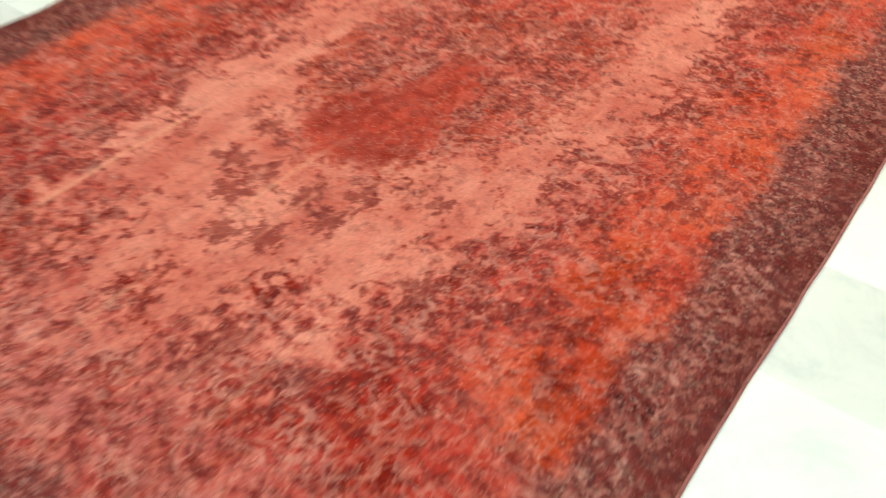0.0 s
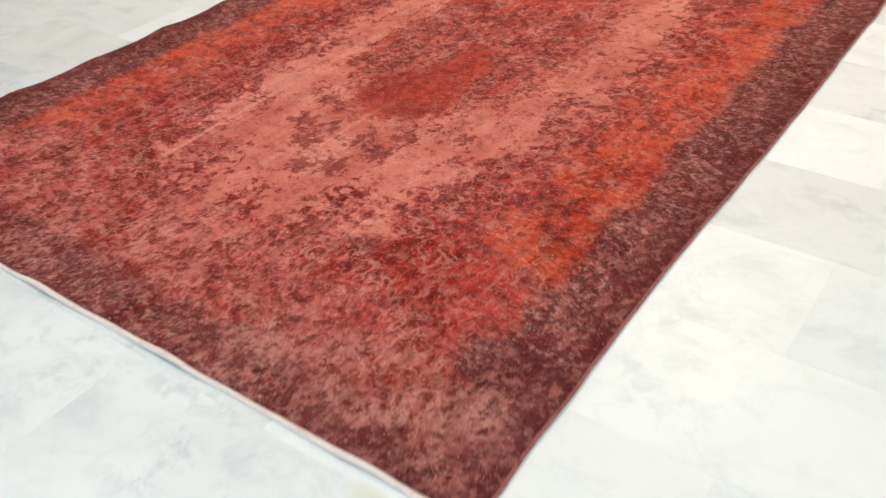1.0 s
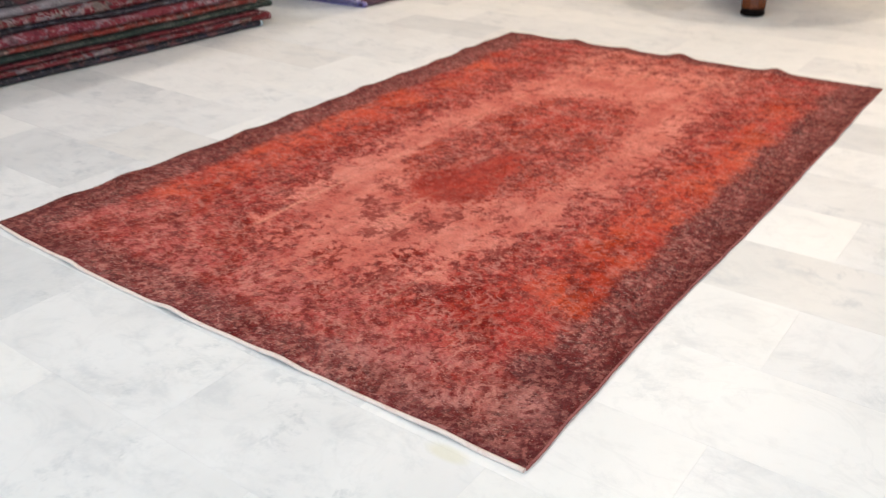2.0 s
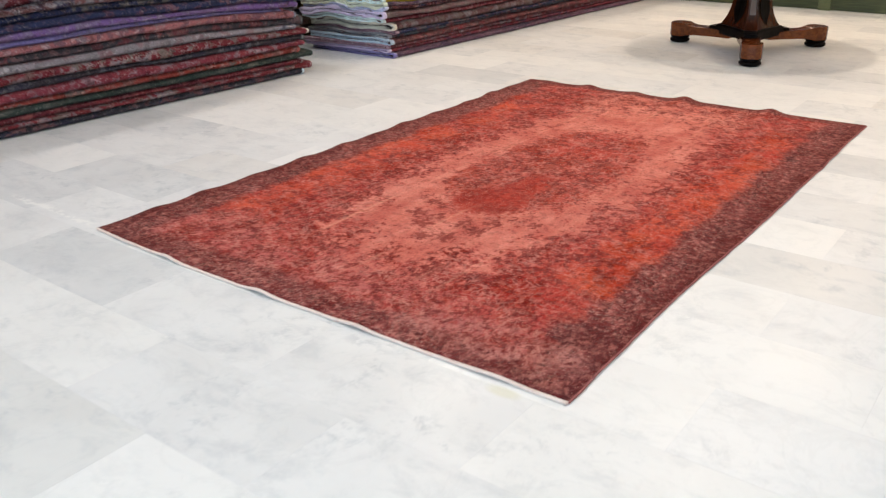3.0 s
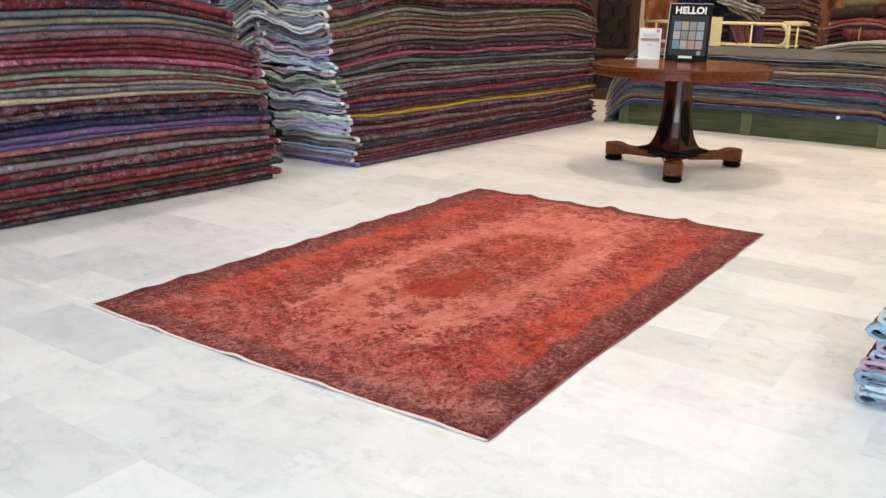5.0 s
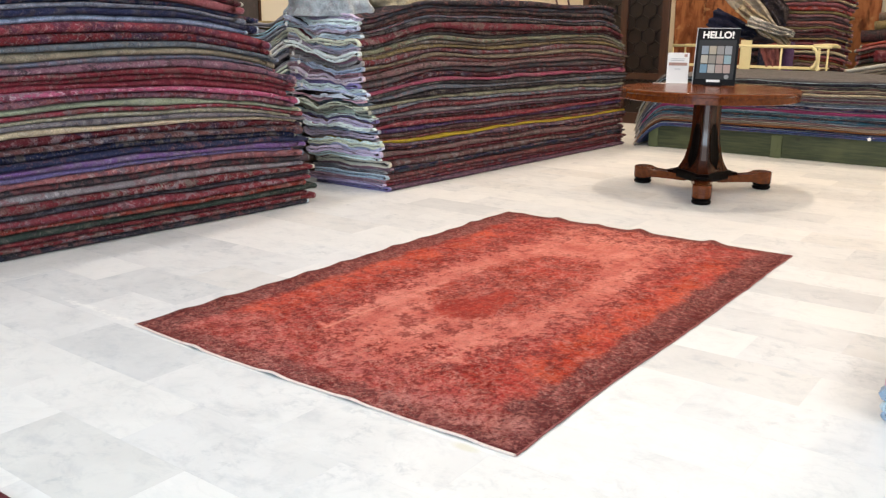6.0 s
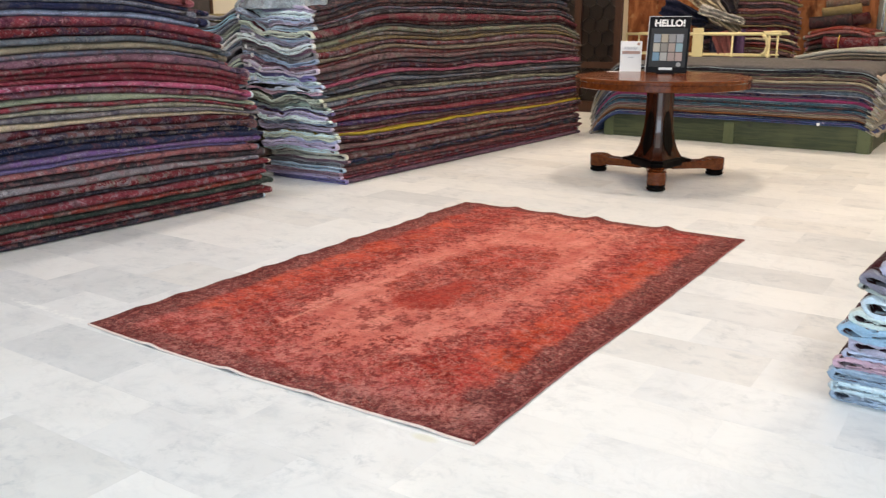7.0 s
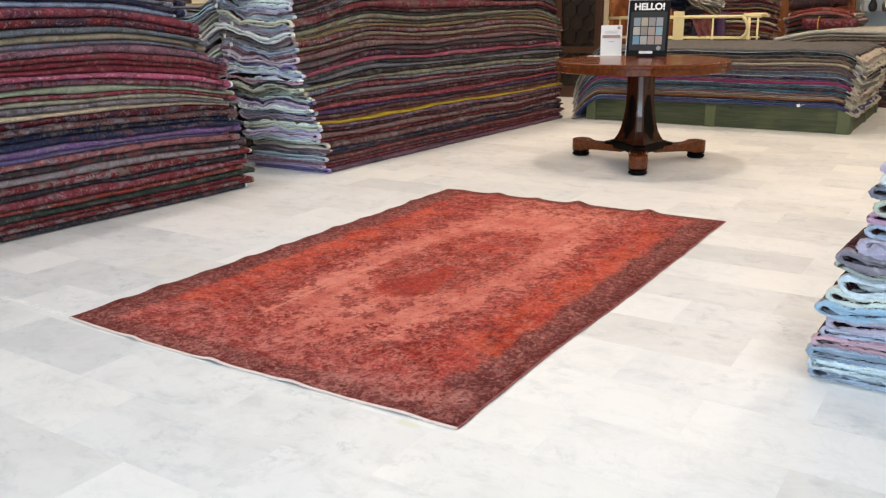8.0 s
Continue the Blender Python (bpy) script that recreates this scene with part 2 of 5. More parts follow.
    # thin woven outlines
    for scale, k, tone in ((17.0, 0.66, (0.110, 0.012, 0.013)), (23.0, 0.46, (0.640, 0.270, 0.220)), (31.0, 0.24, (0.620, 0.250, 0.205))):
        vein = (m.noise(pq, scale, 2.0, 0.55, 0.5) - 0.5).absolute().step(0.050, 0.018) * m.noise(p, 9.0 + scale * 0.2, 3.0).step(0.42, 0.58)
        c = m.mix(vein * (open_ring * -0.80 + 1.0) * (in_lobe * -0.7 + 1.0) * (flank * -0.35 + 1.0) * (bord * -0.35 + 1.0) * (guard * -0.4 + 1.0) * k, c, tone)
    # wear that runs over everything: rubbed pale here, dye left dark there
    rubbed = m.noise(m.shift(m.scaled(p, 1.0, 0.8, 1.0), m.noise(p, 46.0, 2.0, colour=True), 0.026), 44.0, 4.0, 0.66)
    keep = (open_ring * -0.52 + 1.0 - in_lobe * 0.55) * (flank * bord.inverse() * -0.45 + 1.0)
    patch = (m.noise(p, 13.0, 4.0, 0.65) - 0.5) * 0.42
    c = m.mix((rubbed + patch).step(0.53, 0.64) * keep * (bord * 0.02 + 0.30), c, (0.545, 0.185, 0.148))
    c = m.mix((rubbed + patch).step(0.46, 0.37) * keep * (bord * -0.05 + 0.70), c, (0.145, 0.016, 0.015))
    c = m.mix(m.noise(m.scaled(p, 1.0, 1.4, 1.0), 92.0, 3.0, 0.65).step(0.58, 0.66) * bord * guard.inverse() * 0.42, c, (0.560, 0.330, 0.285))
    # worn warps across, and faint lines where it has lain folded
    weft = m.noise(m.scaled(p, 40.0, 420.0, 1.0), 1.0, 2.0)
    c = m.mix(weft.step(0.54, 0.72) * m.noise(p, 5.5, 3.0).step(0.44, 0.66) * 0.24, c, (0.640, 0.330, 0.260))
    hatch = (y * 900.0 + x * 420.0 + m.noise(p, 6.0, 1.0) * 7.0).sine().step(0.2, 0.9) * m.noise(p, 8.0, 2.0).step(0.60, 0.68)
    c = m.mix(hatch * 0.07, c, (0.660, 0.380, 0.330))
    drag = m.noise(m.scaled(p, 26.0, 1.1, 1.0), 1.6, 4.0, 0.6).step(0.54, 0.70) * big.step(0.40, 0.60)
    c = m.mix(drag * 0.36 * in_y.step(0.18, 0.34) * bord.inverse(), c, (0.640, 0.215, 0.155))
    for fx, k in ((-1.17, 0.42), (-0.875, 0.32), (-0.58, 0.16)):
        line = (x - fx + (big - 0.5) * 0.03).absolute().step(0.009, 0.002) * m.noise(m.scaled(p, 3.0, 1.2, 1.0), 2.0, 2.0).step(0.42, 0.60) * in_y.step(0.22, 0.34)
        c = m.mix(line * k, c, (0.740, 0.330, 0.220))
    pile = m.noise(m.scaled(p, 1.0, 0.6, 1.0), 330.0, 2.0, 0.7)
    grain = m.noise(p, 200.0, 3.0, 0.75)
    c = m.mix(0.55, c, m.hsv(c, 0.5, 1.0, grain * 2.0 - 0.02))
    motes = m.noise(m.scaled(p, 1.0, 1.5, 1.0), 170.0, 2.0, 0.6).step(0.64, 0.72) * (open_ring * -0.5 + 1.0)
    c = m.mix(motes * 0.60 * (bord * -0.4 + 1.0), c, (0.760, 0.430, 0.320))
    m.colour(c).bump(pile * 0.7 + weft * 0.5 + curl * 0.6, 0.6, 0.005).sheen(0.05, (1.0, 0.74, 0.66))
    return m.mat


def carpet_material():
    """Folded carpets: the dye comes with each carpet, its alpha says how mottled it is."""
    m = Mat("carpet_pile", 0.95, spec=0.04)
    p = m.coords()
    dye, wild = m.info("Color"), m.info("Alpha")
    r = m.info("Random")
    # shift the pattern from carpet to carpet
    n = m.nt.nodes.new("ShaderNodeVectorMath")
    n.operation = "ADD"
    m.put(n.inputs[0], p)
    m.put(n.inputs[1], m.join(r * 37.0, r * 11.0, r * 5.0))
    pp = V(m, n.outputs[0])
    wild = (wild * 0.95 + 0.18).least(1.0) * (m.noise(pp, 2.2, 3.0).step(0.34, 0.62) * 0.55 + 0.55)
    pw = m.shift(pp, m.noise(pp, 36.0, 2.0, colour=True), 0.045)
    first = m.mix(r.step(0.30, 0.32), (0.22, 0.034, 0.042), m.mix(r.step(0.52, 0.54), (0.030, 0.036, 0.075), (0.17, 0.150, 0.135)))
    second = m.mix((r * 7.31).sine().step(-0.3, -0.2), (0.045, 0.030, 0.036), m.mix((r * 23.7).sine().step(0.2, 0.3), (0.30, 0.110, 0.105), (0.24, 0.235, 0.265)))
    c = m.mix(m.noise(pw, 6.0, 3.0).step(0.46, 0.66) * 0.40, dye, m.hsv(dye, r * 0.05 + 0.47, 1.0, 0.60))
    c = m.mix(m.noise(pw, 10.0, 4.0, 0.62).step(0.51, 0.58) * wild * 0.80, c, first)
    c = m.mix(m.noise(pw, 17.0, 4.0, 0.65).step(0.52, 0.59) * wild * 0.72, c, second)
    c = m.mix(m.noise(pw, 23.0, 4.0, 0.65).step(0.55, 0.61) * wild * 0.74, c, m.hsv(dye, 0.5, 1.1, 0.22))
    c = m.mix(m.noise(pw, 34.0, 4.0, 0.70).step(0.56, 0.63) * wild * 0.66, c, m.hsv(dye, r * 0.05 + 0.47, 0.55, 2.2))
    c = m.mix(m.noise(pp, 62.0, 3.0, 0.70).step(0.58, 0.66) * wild * 0.52, c, (0.46, 0.39, 0.37))
    c = m.mix(m.noise(pp, 140.0, 2.0).step(0.60, 0.70) * 0.20, c, (0.42, 0.35, 0.36))
    fuzz = m.noise(p, 170.0, 3.0, 0.8)
    c = m.mix(0.85, c, m.hsv(c, 0.5, 1.0, fuzz * 2.6 - 0.46))
    m.colour(c).bump(fuzz + m.noise(p, 60.0, 2.0) * 0.8, 0.8, 0.006).sheen(0.02)
    return m.mat


def fringe_material():
    m = Mat("carpet_edge_wool", 0.95, spec=0.1)
    p = m.coords()
    dye = m.info("Color")
    f = m.noise(p, 130.0, 3.0, 0.75)
    c = m.mix(m.noise(p, 22.0, 3.0).step(0.4, 0.66) * 0.4, dye, m.hsv(dye, 0.5, 0.9, 0.70))
    c = m.mix(m.noise(p, 36.0, 3.0).step(0.54, 0.68) * 0.35, c, (0.62, 0.62, 0.60))
    c = m.mix(0.5, c, m.hsv(c, 0.5, 1.0, f * 1.3 + 0.35))
    m.colour(c).bump(f * 0.7 + m.noise(p, 70.0, 2.0) * 0.9, 0.7, 0.006).sheen(0.25)
    return m.mat


def marble_material():
    """White veined marble; each slab has a tone of its own in its object colour."""
    m = Mat("white_marble", 0.3, spec=0.36)
    p = m.world_place()
    r = m.info("Random")
    n = m.nt.nodes.new("ShaderNodeVectorMath")
    n.operation = "ADD"
    m.put(n.inputs[0], p)
    m.put(n.inputs[1], m.join(r * 23.0, r * 17.0, 0.0))
    q = V(m, n.outputs[0])
    tone = m.info("Color")
    busy = m.split(tone)[0].step(0.82, 0.73) * 0.60 + 0.40          # the whitest slabs are the plainest
    cloud = m.noise(q, 3.2, 4.0, 0.6, 0.6)
    vein = (m.noise(q, 2.6, 5.0, 0.6, 1.8) - 0.5).absolute().step(0.03, 0.0)
    smear = m.noise(m.scaled(q, 1.0, 1.6, 1.0), 6.0, 6.0, 0.70, 0.4).step(0.48, 0.72)
    speck = m.noise(q, 30.0, 5.0, 0.72).step(0.62, 0.76) * m.noise(q, 4.0, 2.0).step(0.46, 0.62)
    c = m.mix(cloud.step(0.36, 0.68) * busy * 0.60, tone, m.hsv(tone, 0.5, 1.0, 0.87))
    c = m.mix(vein * 0.07, c, (0.40, 0.42, 0.43))
    c = m.mix(smear * busy * 0.46, c, (0.45, 0.48, 0.505))
    mist = m.noise(m.shift(q, m.noise(q, 9.0, 3.0, colour=True), 0.10), 13.0, 6.0, 0.74).step(0.50, 0.68) * m.noise(q, 2.4, 3.0).step(0.42, 0.62)
    c = m.mix(mist * busy * 0.58, c, (0.41, 0.445, 0.47))
    c = m.mix(speck * busy * 0.44, c, (0.28, 0.31, 0.31))
    # a yellow spot by the rug's corner, and a joint patched with white filler
    wx, wy, _ = m.split(p)
    su, sv = (wx + 0.142) / 0.050, (wy + 0.045) / 0.022
    spot = ((su * su + sv * sv).root() + (cloud - 0.5) * 1.2).step(1.2, 0.5)
    c = m.mix(spot * 0.42, c, (0.62, 0.60, 0.40))
    patch = (wy - 0.012 + (m.noise(p, 9.0, 3.0) - 0.5) * 0.05).absolute().step(0.022, 0.006) * wx.step(-2.45, -2.30) * wx.step(-1.80, -1.86)
    c = m.mix(patch * m.noise(p, 34.0, 3.0).step(0.42, 0.56) * 0.8, c, (0.86, 0.86, 0.84))
    m.colour(c)
    m.rough(m.noise(p, 3.0, 3.0) * 0.22 + 0.25)
    m.bump(m.noise(p, 1.3, 2.0), 0.06, 0.01)
    return m.mat


def wood_material(name, dark, light, rough=0.25, along="y", coat=0.0):
    m = Mat(name, rough)
    p = m.coords()
    k = {"x": (1.0, 14.0, 14.0), "y": (14.0, 1.0, 14.0), "z": (14.0, 14.0, 1.0)}[along]
    g = m.noise(m.scaled(p, *k), 3.0, 4.0, 0.6, 0.8)
    fine = m.noise(m.scaled(p, *(v * 6 for v in k)), 4.0, 2.0)
    c = m.mix(g.step(0.3, 0.7), dark, light)
    c = m.mix(fine.step(0.5, 0.7) * 0.35, c, tuple(v * 0.5 for v in dark))
    m.colour(c).bump(fine, 0.12, 0.001)
    m.rough(m.noise(p, 6.0, 3.0) * 0.2 + rough - 0.08)
    m.b.inputs["Coat Weight"].default_value = coat
    m.b.inputs["Coat Roughness"].default_value = 0.12
    return m.mat


def painted_material(name, colour, worn, rough=0.6, scale=6.0, amount=0.4):
    m = Mat(name, rough)
    p = m.coords()
    a = m.noise(p, scale, 4.0, 0.65)
    b = m.noise(p, scale * 9.0, 3.0, 0.6)
    c = m.mix((a * 0.7 + b * 0.35).step(0.5, 0.68) * amount, colour, worn)
    m.colour(c).bump(b, 0.15, 0.001)
    m.rough(a * 0.2 + rough - 0.1)
    return m.mat


def green_board_material():
    m = Mat("green_stained_board", 0.6)
    p = m.coords()
    g = m.noise(m.scaled(p, 1.0, 10.0, 12.0), 3.5, 4.0, 0.6, 0.5)
    c = m.mix(g.step(0.32, 0.7), (0.021, 0.032, 0.012), (0.058, 0.070, 0.026))
    knot = m.cells(m.scaled(p, 1.0, 1.0, 1.6), 2.9).step(0.12, 0.06)
    c = m.mix(knot * 0.85, c, (0.018, 0.016, 0.010))
    c = m.mix(m.noise(p, 3.0, 3.0).step(0.5, 0.72) * 0.4, c, (0.092, 0.104, 0.042))
    m.colour(c).bump(g, 0.2, 0.002)
    return m.mat


def curtain_material():
    m = Mat("patterned_hanging_cloth", 0.9, spec=0.1)
    p = m.coords()
    a = m.noise(m.scaled(p, 1.0, 1.0, 0.35), 5.0, 4.0, 0.65, 0.7)
    c = m.mix(a.step(0.38, 0.62), (0.17, 0.056, 0.025), (0.34, 0.142, 0.062))
    c = m.mix(m.noise(m.scaled(p, 1.0, 1.0, 0.3), 11.0, 3.0).step(0.55, 0.68) * 0.7, c, (0.05, 0.018, 0.012))
    c = m.mix(m.noise(p, 9.0, 3.0).step(0.6, 0.7) * 0.5, c, (0.45, 0.28, 0.13))
    m.colour(c).bump(m.noise(p, 150.0, 2.0), 0.4, 0.003)
    return m.mat


RUG = rug_material()
CARPET = carpet_material()
FRINGE = fringe_material()
MARBLE = marble_material()
GROUT = painted_material("tile_joint", (0.72, 0.715, 0.70), (0.66, 0.65, 0.64), 0.8)
WALNUT = wood_material("polished_walnut", (0.080, 0.017, 0.004), (0.155, 0.039, 0.007), 0.18, "x", 0.0)
WALNUT_LEG = wood_material("polished_walnut_leg", (0.026, 0.005, 0.0016), (0.070, 0.016, 0.004), 0.22, "z", 0.0)
for wood in (WALNUT, WALNUT_LEG):
    wood.node_tree.nodes["Principled BSDF"].inputs["Specular IOR Level"].default_value = 0.30
EBONY = wood_material("ebonised_wood", (0.003, 0.0022, 0.002), (0.006, 0.0045, 0.004), 0.40, "z", 0.0)
EBONY.node_tree.nodes["Principled BSDF"].inputs["Specular IOR Level"].default_value = 0.04
LATTICE_WOOD = wood_material("dark_carved_wood", (0.005, 0.002, 0.002), (0.013, 0.005, 0.003), 0.34, "z")
DOOR_WOOD = wood_material("brown_door_wood", (0.030, 0.010, 0.005), (0.062, 0.022, 0.010), 0.4, "z")
GREEN = green_board_material()
GREEN_POST = painted_material("pale_green_post", (0.088, 0.106, 0.045), (0.052, 0.066, 0.030), 0.6, 9.0, 0.7)
WALL = painted_material("cream_wall_paint", (0.66, 0.60, 0.48), (0.58, 0.52, 0.41), 0.8, 1.5, 0.5)
CEILING = painted_material("white_ceiling_paint", (0.80, 0.79, 0.76), (0.74, 0.73, 0.70), 0.9, 1.5, 0.4)
CREAM_METAL = painted_material("cream_enamel", (0.72, 0.64, 0.36), (0.62, 0.52, 0.27), 0.35, 14.0, 0.4)
CANVAS = painted_material("dark_board", (0.045, 0.036, 0.034), (0.085, 0.066, 0.06), 0.7, 12.0, 0.8)
BLACK = Mat("black_plastic", 0.5, spec=0.10, colour=(0.007, 0.007, 0.009)).mat
SLATE = painted_material("grey_print", (0.009, 0.010, 0.013), (0.015, 0.018, 0.024), 0.6, 3.0, 0.5)
PAPER = Mat("white_card", 0.45, colour=(0.80, 0.80, 0.80)).mat
INK = Mat("white_print", 0.5, colour=(0.82, 0.81, 0.80)).mat
CHROME = Mat("chrome", 0.12, 1.0, colour=(0.75, 0.75, 0.76)).mat
CURTAIN = curtain_material()
CORD = painted_material("kilim_selvedge", (0.74, 0.61, 0.54), (0.64, 0.44, 0.38), 0.9, 30.0, 0.7)
LAMP_GLOW = Mat("lamp_diffuser", 0.5, colour=(0.9, 0.88, 0.82))
LAMP_GLOW.b.inputs["Emission Color"].default_value = (1.0, 0.92, 0.8, 1)
LAMP_GLOW.b.inputs["Emission Strength"].default_value = 4.0
LAMP_GLOW = LAMP_GLOW.mat
GLASS = Mat("clear_glass", 0.02)
GLASS.b.inputs["Transmission Weight"].default_value = 1.0
GLASS = GLASS.mat


# ---- building helpers ----
def mesh_of(name, verts, faces, mat, smooth=True):
    d = bpy.data.meshes.new(name)
    d.from_pydata([tuple(v) for v in verts], [], faces)
    d.update()
    if mat:
        d.materials.append(mat)
    if smooth:
        for f in d.polygons:
            f.use_smooth = True
    return d


def part(name, bm, mat, parent=None, label="", smooth=False):
    """Link a bmesh as one mesh object under a thing or a part."""
    d = bpy.data.meshes.new(name)
    bmesh.ops.recalc_face_normals(bm, faces=bm.faces)
    bm.to_mesh(d)
    bm.free()
    if mat:
        d.materials.append(mat)
    for f in d.polygons:
        f.use_smooth = smooth
    ob = new(name, d)
    ob.parent = parent
    return tagged(ob, label)


def thing(name, m, label, category, group="", kind=""):
    ob = new(name)
    ob.empty_display_size = 0.1
    ob.matrix_world = m
    return tagged(ob, label, category, group, kind)


def box(bm, lo, hi, bevel=0.0, m=None):
    lo, hi = Vector(lo), Vector(hi)
    r = bmesh.ops.create_cube(bm, size=1.0, matrix=Matrix.LocRotScale((lo + hi) / 2, None, hi - lo))
    if bevel:
        es = list({e for v in r["verts"] for e in v.link_edges})
        r = bmesh.ops.bevel(bm, geom=es, offset=bevel, segments=2, profile=0.6, affect="EDGES")
    if m is not None:
        bmesh.ops.transform(bm, matrix=m, verts=list({v for v in r["verts"]}))
    return bm


def boxed(lo, hi, bevel=0.0, m=None):
    return box(bmesh.new(), lo, hi, bevel, m)


def lathe(profile, n=40, m=None):
    """Turned solid from (radius, height) pairs."""
    bm = bmesh.new()
    rings = []
    for r, z in profile:
        rings.append([bm.verts.new((r * math.cos(2 * math.pi * k / n), r * math.sin(2 * math.pi * k / n), z)) for k in range(n)])
    for a, b in zip(rings, rings[1:]):
        for k in range(n):
            bm.faces.new((a[k], a[(k + 1) % n], b[(k + 1) % n], b[k]))
    bm.faces.new(rings[0][::-1])
    bm.faces.new(rings[-1])
    if m is not None:
        bmesh.ops.transform(bm, matrix=m, verts=bm.verts)
    return bm


def tube(points, radius, n=8, closed=False):
    """A round bar along a line of points."""
    bm = bmesh.new()
    pts = [Vector(p) for p in points]
    rings = []
    for k, p in enumerate(pts):
        a, b = pts[max(k - 1, 0)], pts[min(k + 1, len(pts) - 1)]
        q = (b - a).to_track_quat("Z", "Y")
        rings.append([bm.verts.new(p + q @ Vector((radius * math.cos(2 * math.pi * j / n), radius * math.sin(2 * math.pi * j / n), 0))) for j in range(n)])
    for a, b in zip(rings, rings[1:]):
        for j in range(n):
            bm.faces.new((a[j], a[(j + 1) % n], b[(j + 1) % n], b[j]))
    bm.faces.new(rings[0][::-1])
    bm.faces.new(rings[-1])
    return bm


def smooth_step(a, b, v):
    t = min(1.0, max(0.0, (v - a) / (b - a)))
    return t * t * (3 - 2 * t)


def wander(*v):
    return noise.noise(Vector((v + (0.0, 0.0, 0.0))[:3]))


# ---- the room ----
def wall(name, lo, hi, holes=(), axis=0):
    """A wall box with rectangular openings (a0, a1, z0, z1) along its axis."""
    bm = bmesh.new()
    a0, a1 = lo[axis], hi[axis]
    cuts = sorted(holes)
    at = a0
    for h0, h1, z0, z1 in cuts:
        for s0, s1, b0, b1 in ((at, h0, lo[2], hi[2]), (h0, h1, lo[2], z0), (h0, h1, z1, hi[2])):
            if s1 - s0 > 1e-4 and b1 - b0 > 1e-4:
                l, h = list(lo), list(hi)
                l[axis], h[axis], l[2], h[2] = s0, s1, b0, b1
                box(bm, l, h)
        at = h1
    l, h = list(lo), list(hi)
    l[axis], h[axis] = at, a1
    box(bm, l, h)
    return tagged(part(name, bm, WALL), "plain cream painted shop wall", "wall", kind="structure")


wall("wall_west", (X0 - 0.2, Y0 - 0.2, 0), (X0, Y1 + 0.2, H))
wall("wall_east", (X1, Y0 - 0.2, 0), (X1 + 0.2, Y1 + 0.2, H))
wall("wall_north", (X0, Y1, 0), (X1, Y1 + 0.2, H))
wall("wall_south", (X0, Y0 - 0.2, 0), (X1, Y0, H), [(-1.6, 4.8, 0.4, 2.8)])
tagged(part("ceiling", boxed((X0 - 0.2, Y0 - 0.2, H), (X1 + 0.2, Y1 + 0.2, H + 0.2)), CEILING), "plain white painted ceiling", "ceiling", kind="structure")

win = thing("window_1", pose(1.6, Y0 - 0.1, 0.4), "large shop window with a slim dark metal frame", "window", kind="structure")
for wx in (-3.2, -1.1, 1.0, 3.1):
    part("window_frame", boxed((wx - 0.0, -0.04, 0.0), (wx + 0.10, 0.04, 2.4)), CANVAS, win)
for wx in (-3.1, -1.0, 1.1):
    ob = part("pane", boxed((wx, -0.006, 0.0), (wx + 2.0, 0.006, 2.4)), GLASS, win)
    ob.visible_shadow = False

for px, py in PANELS:
    lamp = thing("ceiling_light", pose(px, py, H), "round recessed ceiling light with a pale diffuser", "ceiling light", "ceiling lights")
    part("frame", lathe([(0.10, -0.006), (0.125, -0.014), (0.145, -0.010), (0.15, 0.0), (0.10, 0.0)], 28), CEILING, lamp, smooth=True)
    part("diffuser", lathe([(0.02, -0.005), (0.10, -0.005), (0.10, -0.001), (0.02, -0.001)], 28), LAMP_GLOW, lamp)


# ---- carpets: a ribbon folded over at the front, laid in a heap whose layers ride on one another ----
def fold_outline(depth, h, gap=0.14, nose=0.0, arc=6, cuts=3, phase=0.0):
    """Section of one folded carpet: (distance in from the face, height) round its outline. The fold is at distance 0;
    nose: how far its loop stands open; cuts: how finely the section follows its bends."""
    r = h / 2
    near = r * 3.4
    ds = [near + (depth - near) * (1 - k / cuts) for k in range(cuts + 1)]
    part_way = lambda d: max(0.05, gap * (1.0 + 0.9 * wander(d * 13.0, phase)))
    out = [(d, 0.0) for d in ds] + [(r * 1.9, 0.03 * h)]
    for k in range(arc + 1):
        a = math.pi * k / arc
        out.append((1.35 * (r - r * math.sin(a)), r - 0.90 * r * math.cos(a)))
    out += [(r * 1.9, 0.97 * h)] + [(d, h) for d in ds[::-1]]
    tip = r * (0.85 - 0.45 * min(1.0, nose))
    eye = [(r * 2.3, gap + nose * 0.55), (r * 1.6, gap + nose * 0.9), (r * 1.1, (gap + nose) * 0.8)]
    ins = [(d, r + r * part_way(d)) for d in ds] + [(d, r + r * min(0.72, g)) for d, g in eye] + [(tip, r)]
    ins += [(d, r - r * min(0.72, g)) for d, g in eye[::-1]] + [(d, r - r * part_way(d)) for d in ds[::-1]]
    return out + ins


def sweep(outline, stations, place, jitter, rng, scales=None, mid=0.0):
    """Skin the outline along the stations with place(s, d, z) -> world."""
    n = len(outline)
    verts, faces = [], []
    for n_s, s in enumerate(stations):
        k = scales[n_s] if scales else 1.0
        for d, z in outline:
            v = place(s, d + (1 - k) * mid * 0.6, mid + (z - mid) * k)
            verts.append((v[0] + rng.uniform(-jitter, jitter), v[1] + rng.uniform(-jitter, jitter), v[2] + rng.uniform(-jitter, jitter) * 0.6))
    for k in range(len(stations) - 1):
        for j in range(n):
            a, b = k * n + j, k * n + (j + 1) % n
            faces.append((a, b, b + n, a + n))
    faces.append(tuple(range(n))[::-1])
    faces.append(tuple((len(stations) - 1) * n + j for j in range(n)))
    return verts, faces


